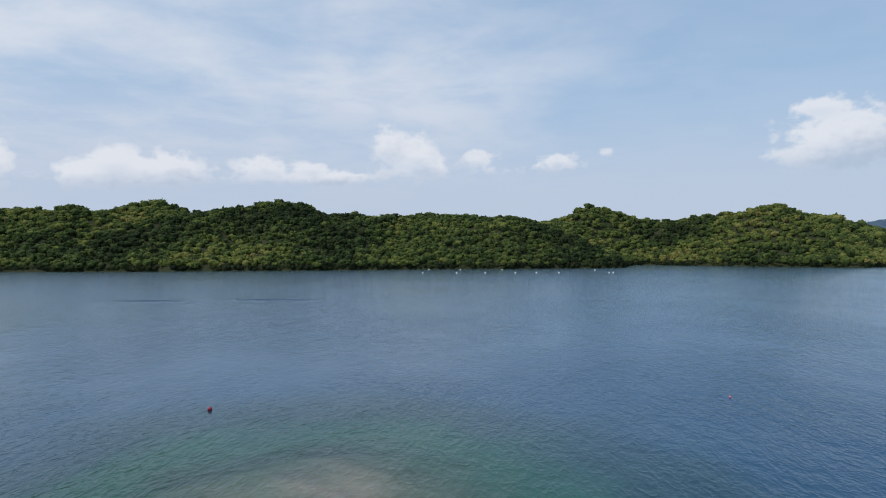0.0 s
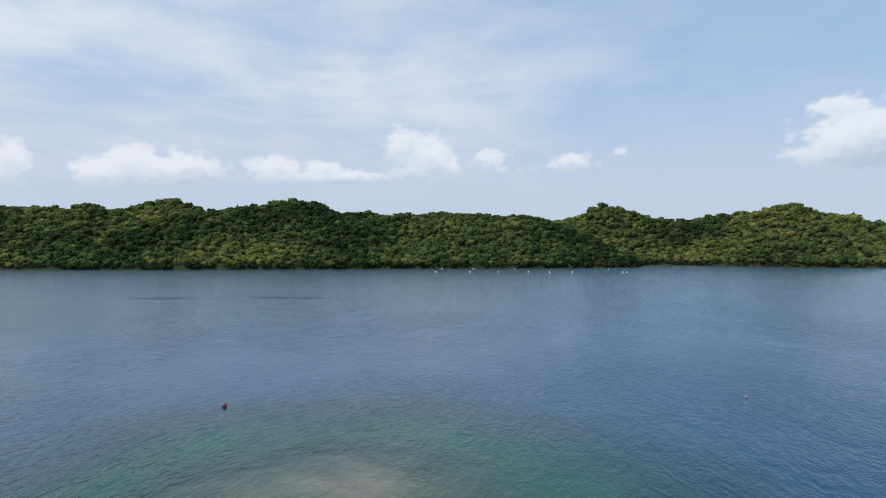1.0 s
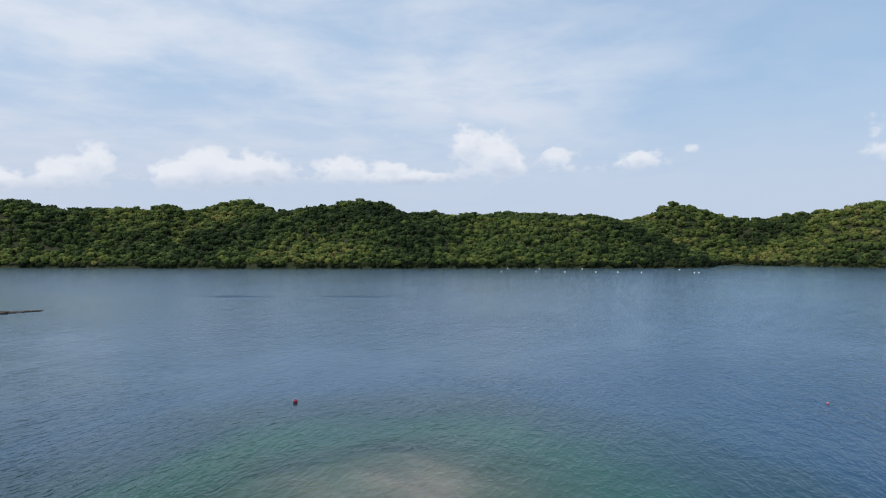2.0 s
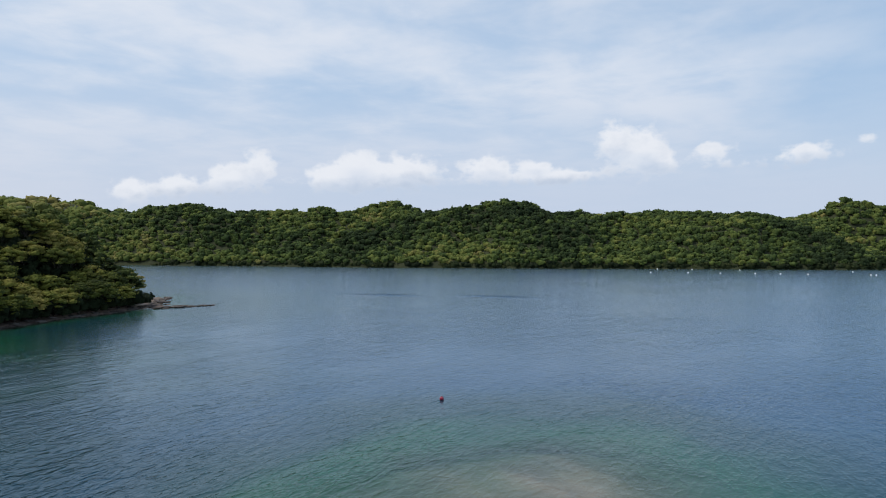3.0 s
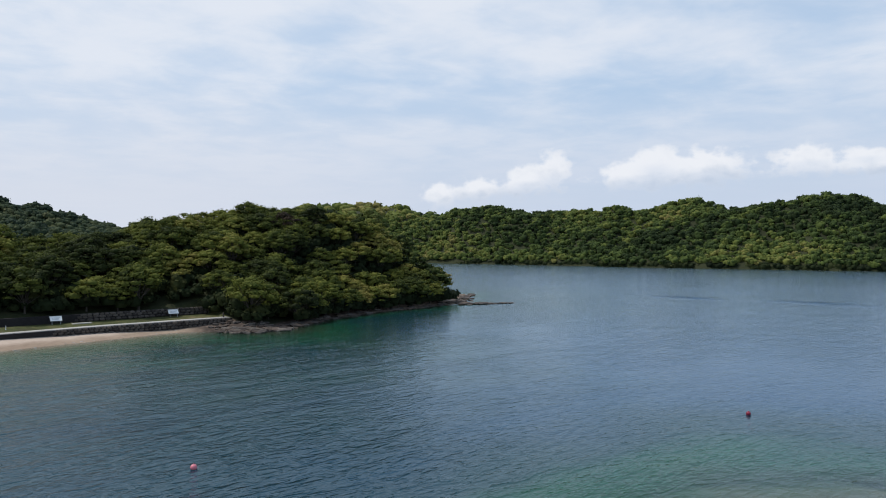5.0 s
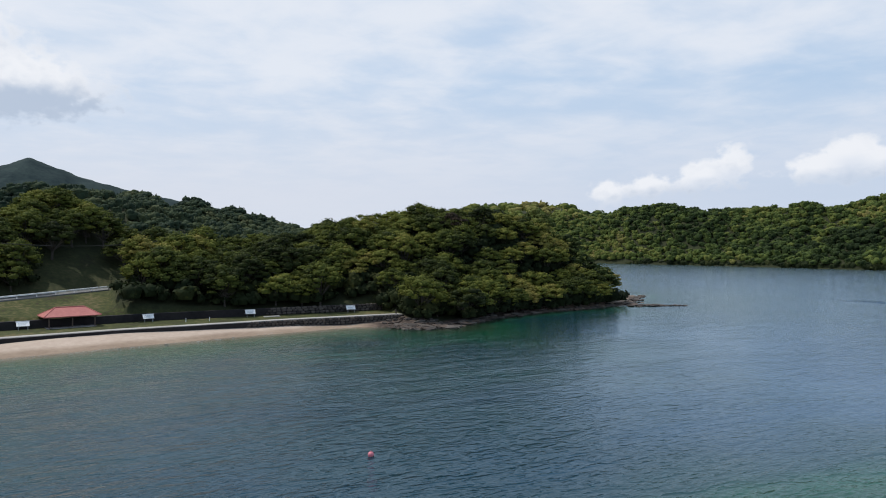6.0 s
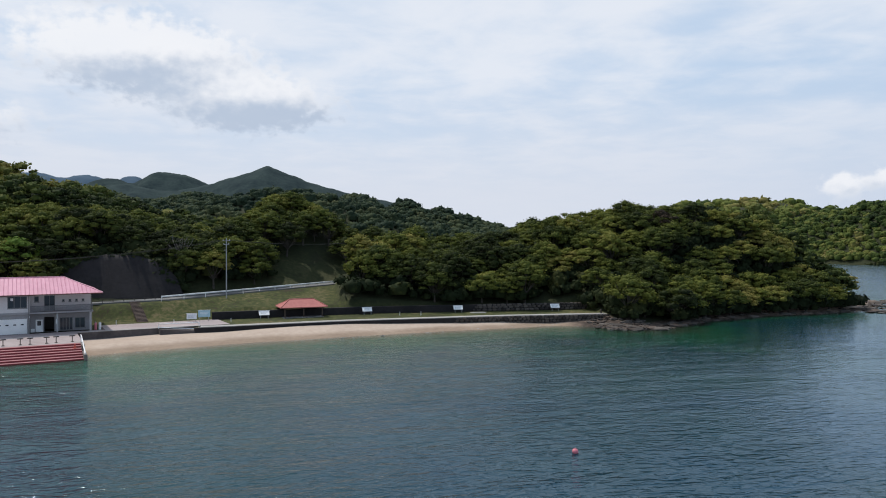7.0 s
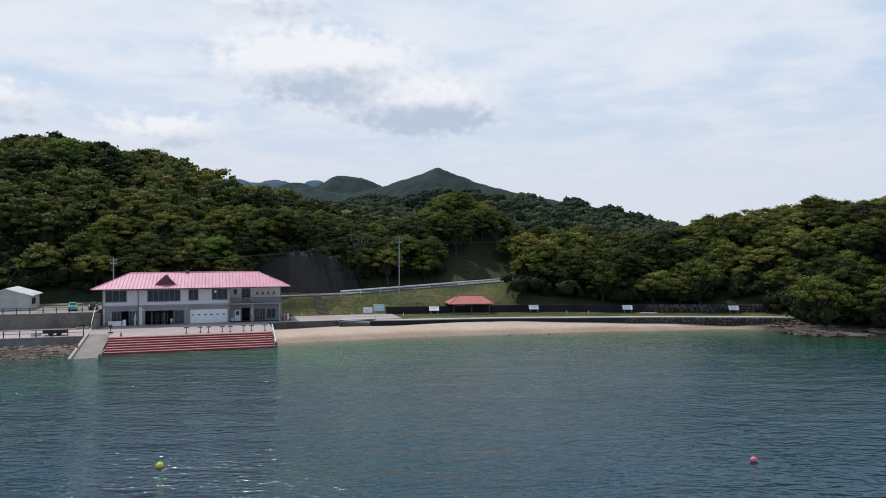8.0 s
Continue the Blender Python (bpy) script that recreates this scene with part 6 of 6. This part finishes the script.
# the sprayed slope behind the clubhouse
slope = structure("wall_slope", pose(0, 0, 0), "dark sprayed-concrete slope behind the road", "slope")
bm = bmesh.new()
grid = []
for i in range(15):
    row = []
    for j in range(9):
        s, t = i / 14 * 2 - 1, j / 8
        rise = 0.4 + 10.0 * math.sqrt(1 - s * s)
        px, py = -33 + 14.5 * s + 0.2 * math.sin(j * 2.1 + i), 163.2 + 0.58 * rise * t + 1.5 * s * s
        pz = 4.5 + rise * t + 0.12 * math.sin(i * 2.3 + j * 1.7)
        row.append(bm.verts.new((px, py, pz)))
    grid.append(row)
for i in range(14):
    for j in range(8):
        bm.faces.new((grid[i][j], grid[i + 1][j], grid[i + 1][j + 1], grid[i][j + 1]))
bmesh.ops.recalc_face_normals(bm, faces=bm.faces[:])
bmesh.ops.solidify(bm, geom=bm.faces[:], thickness=0.3)
for f in bm.faces:
    f.smooth = True
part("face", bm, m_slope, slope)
s = np.linspace(-1, 1, 46)
rise = 0.4 + 10.0 * np.sqrt(1 - s * s)
wood("slope_undergrowth", "dark shrubs hanging over the sprayed slope's edge", SHRUBS, -33 + 14.8 * s + rng.uniform(-0.7, 0.7, 46), 164.1 + 0.58 * rise + 1.5 * s * s, 4.0 + rise, 0.9, 51, mat=m_shade_toned_leaf)

# trees that stand out
brown = build_tree("brown_tree", 41, 9.0, 4.2, 10, 700, 0.34, "tree with dry purple-brown foliage", m_brown_leaf)
brown.matrix_basis = pose(101, 172.5, float(height_at(101, 172.5)) + 0.4)
fresh = build_tree("fresh_green_tree", 43, 9.0, 5.4, 26, 1500, 0.24, "spreading tree with fresh light green leaves", m_fresh_leaf)
fresh.matrix_basis = pose(-53, 168.5, float(height_at(-53, 168.5)) + 0.6)
copy_thing(fresh, pose(-122, 232, float(height_at(-122, 232)) + 1.5, 0, 0, 70) @ Matrix.Diagonal((1.2, 1.2, 1.1, 1)))


def thin_pine(x, y, tall, seed):
    """A pine with bare pale limbs under a thin flat crown, sky showing through."""
    r = np.random.default_rng(seed)
    ob = thing("pine_tree", pose(x, y, float(height_at(x, y)) - 0.3), "thin pine with pale bare limbs and flat crown", "tree", "thin pines on the crest")
    bm = bmesh.new()
    tube(bm, (0, 0, -0.5), (0.3, 0, tall * 0.5), 0.20, 0.13)
    part("trunk", bm, m_pale_bark, ob)
    pads = []
    for k in range(8):
        a, reach = k * 0.785 + r.uniform(-0.3, 0.3), r.uniform(1.2, 3.4)
        tip = Vector((reach * math.cos(a), reach * math.sin(a), tall * r.uniform(0.74, 0.98)))
        bm = bmesh.new()
        bend = Vector((0.3, 0, tall * r.uniform(0.36, 0.5))).lerp(tip, 0.5) + Vector((0, 0, -0.3))
        tube(bm, (0.3, 0, tall * r.uniform(0.36, 0.48)), bend, 0.10, 0.07, 5)
        tube(bm, bend, tip, 0.07, 0.03, 5)
        part("limb", bm, m_pale_bark, ob)
        pads.append((tip.x, tip.y, tip.z, r.uniform(0.9, 1.5), r.uniform(0.45, 0.70)))
    v, f, chance = crown_arrays(r, pads, 520, 0.22, 0.6, 2, 6, 0.5)
    part("crown", quad_mesh("crown", v, f, clump=chance), m_leaf, ob)


thin_pine(83.0, 187.5, 8.4, 61)
thin_pine(88.0, 187.0, 8.0, 62)
bare = thing("bare_tree", pose(-20.5, 171, float(height_at(-20.5, 171)) - 0.2), "leafless grey tree with thin upright twigs", "tree")
bm = bmesh.new()
tube(bm, (0, 0, -0.5), (0.2, 0, 5.5), 0.24, 0.14)
part("trunk", bm, m_pale_bark, bare)
twig = random.Random(8)
for k in range(26):
    bm = bmesh.new()
    z = twig.uniform(2.5, 5.6)
    a = twig.uniform(0, 6.28)
    r = twig.uniform(1.0, 3.2)
    tip = Vector((r * math.cos(a), r * math.sin(a), z + twig.uniform(2.2, 5.0)))
    tube(bm, (0.1, 0, z), tip, 0.07, 0.02, 4)
    for _ in range(4):
        base = Vector((0.1, 0, z)).lerp(tip, twig.uniform(0.4, 0.9))
        tube(bm, base, base + Vector((twig.uniform(-0.9, 0.9), twig.uniform(-0.9, 0.9), twig.uniform(0.6, 1.6))), 0.03, 0.012, 3)
    part("branch", bm, m_pale_bark, bare)

# ---- floats on the water ----
def buoy(x, y, r, mat, label):
    ob = thing("buoy", pose(x, y, 0), label, "buoy", "mooring buoys")
    bm = bmesh.new()
    bmesh.ops.create_icosphere(bm, subdivisions=3, radius=r, matrix=pose(0, 0, r * 0.55) @ Matrix.Diagonal((1, 1, 0.95, 1)))
    part("float", bm, mat, ob)
    part("collar", tube(bmesh.new(), (0, 0, r * 1.42), (0, 0, r * 1.72), r * 0.24, r * 0.16), mat, ob)
    part("ring", tube(bmesh.new(), (-r * 0.12, 0, r * 1.78), (r * 0.12, 0, r * 1.78), r * 0.10), m_steel, ob)
    return ob


buoy(73.3, 33.8, 0.24, m_buoy_red, "round red mooring buoy on the water")
buoy(24.3, 55.4, 0.26, m_buoy_pink, "round faded pink mooring buoy on the water")
buoy(-21.4, 53.9, 0.28, m_buoy_yellow, "round yellow mooring buoy on the water")
buoy(84.8, -22.3, 0.14, m_buoy_pink, "small pale pink mooring buoy on the water")
for px, py in ((475, 63.7), (477, 41), (478, 22), (480, 2), (481, -12), (482, -27), (484, -60), (484.5, -62.8), (545, 68), (547, 44), (541, -57), (545, 12)):
    ob = thing("float_marker", pose(px, py, 0), "white net float near the far shore", "float", "net floats")
    bm = bmesh.new()
    bmesh.ops.create_icosphere(bm, subdivisions=2, radius=0.42, matrix=pose(0, 0, 0.2))
    part("float", bm, m_buoy_white, ob)
    part("neck", tube(bmesh.new(), (0, 0, 0.55), (0, 0, 0.72), 0.10), m_buoy_white, ob)

# ---- stones ----
def stone_meshes(count, seed):
    """Worn angular stones of about one metre."""
    r = random.Random(seed)
    made = []
    for _ in range(count):
        bm = bmesh.new()
        bmesh.ops.create_icosphere(bm, subdivisions=1, radius=0.5)
        for v in bm.verts:
            v.co *= r.uniform(0.78, 1.12)
            v.co = Vector([math.copysign(abs(c * 2) ** 0.72 / 2, c) for c in v.co])
        data = bpy.data.meshes.new("stone")
        bm.to_mesh(data)
        bm.free()
        made.append(data)
    return made


STONES = stone_meshes(8, 2)
for data in STONES:
    data.materials.append(m_stone)
ROCKS = stone_meshes(8, 9)
for data in ROCKS:
    data.materials.append(m_rock)
dice = random.Random(14)


def lay(owner, data, x, y, z, sx, sy, sz, name="stone"):
    ob = part(name, data, None, owner)
    ob.matrix_basis = pose(x, y, z, dice.uniform(-9, 9), dice.uniform(-9, 9), dice.uniform(-14, 14)) @ Matrix.Diagonal((sx, sy, sz, 1))


for row, z in enumerate((0.25, 0.78, 1.30, 1.72)):
    px = 36.0 + row * 0.4
    while px < 71.0:
        w = dice.uniform(0.65, 1.25)
        if float(height_at(px, float(seawall_y(px)) - 0.4)) < z + 0.15:
            lay(wall_sea, dice.choice(STONES), px + w / 2, float(seawall_y(px)) + 0.18, z, w * 1.06, 0.75, 0.62)
        px += w
for row, z in enumerate((2.25, 2.85, 3.3)):
    px = 44.0 + row * 0.5
    while px < 75.5:
        w = dice.uniform(0.8, 1.5)
        lay(wall_back, dice.choice(STONES), px + w / 2, float(back_wall_y(px)) + 0.2, z, w * 1.05, 0.7, 0.7)
        px += w

shore = structure("shore_rocks", pose(0, 0, 0), "brown rocks along the foot of the headland", "rocks")
for k in range(210):
    t = dice.random() ** 1.7
    i = 10.4 + t * 8.2
    a, c = COAST[int(i)], COAST[int(i) + 1]
    f = i - int(i)
    px, py = a[0] + (c[0] - a[0]) * f + dice.gauss(0, 0.9), a[1] + (c[1] - a[1]) * f + dice.uniform(-0.6, 3.6)
    s = dice.uniform(0.5, 1.6)
    lay(shore, dice.choice(ROCKS if dice.random() < 0.5 else STONES), px, py, max(float(height_at(px, py)), -0.1) + 0.05 * s, s * 2.0, s * 1.3, s * 0.45, "rock")

for k in range(70):
    px, py, s = dice.uniform(65.5, 78), dice.uniform(132.5, 143), dice.uniform(0.4, 1.3)
    lay(shore, dice.choice(ROCKS if dice.random() < 0.5 else STONES), px, py, max(float(height_at(px, py)), -0.1) + 0.10 * s, s * 1.5, s * 1.2, s * 0.6, "rock")


def ledge(label, a, c, wide, tall, seed, count):
    """A low reef of flat rocks reaching into the bay."""
    ob = structure("reef", pose(0, 0, 0), label, "reef")
    r = random.Random(seed)
    for k in range(count):
        t = r.random() ** 0.8
        px = a[0] + (c[0] - a[0]) * t + r.gauss(0, 1) * wide * (1 - 0.75 * t)
        py = a[1] + (c[1] - a[1]) * t + r.gauss(0, 1) * wide * (1 - 0.75 * t)
        s = r.uniform(0.9, 2.3) * (1.15 - 0.6 * t)
        lay(ob, r.choice(ROCKS if r.random() < 0.30 else STONES), px, py, tall * (1 - t) * r.random() * 0.8 + 0.06, s * 1.5, s * 1.1, s * 0.26, "rock")


ledge("low dark reef reaching out from the headland", (147, 151), (161.5, 143.6), 1.3, 0.5, 3, 70)
ledge("reddish brown rock shelf at the headland's tip", (152, 158), (181, 180), 1.8, 0.30, 4, 90)
RUBBLE = stone_meshes(6, 33)
for data in RUBBLE:
    data.materials.append(m_rubble)
rubble = structure("rubble", pose(0, 0, 0), "pale broken rubble below the quay wall", "rubble")
for k in range(290):
    u, v = dice.uniform(-30, -4.6), 9.0 - 9.5 * dice.random() ** 1.25
    spot = LOCAL @ Vector((u, v, 0))
    s = dice.uniform(0.2, 0.65)
    lay(rubble, dice.choice(RUBBLE), spot.x, spot.y, max(float(height_at(spot.x, spot.y)), -0.15) + 0.10 * s, s * 1.4, s, s * 0.55, "rock")

tide = structure("tide_line", pose(0, 0, 0), "scattered pale stones along the beach's waterline", "stones")
PALE = stone_meshes(4, 21)
for data in PALE:
    data.materials.append(m_concrete)
for k in range(24):
    px = dice.uniform(4, 60)
    py = float(np.interp(px, [-28, -8, 12, 34, 58], [119, 125, 131, 136.5, 142])) + dice.uniform(-0.3, 0.8)
    s = dice.uniform(0.15, 0.35)
    lay(tide, dice.choice(PALE), px, py + 0.7, max(float(height_at(px, py + 0.7)), 0.0) + 0.01, s * 2.2, s, s * 0.25)
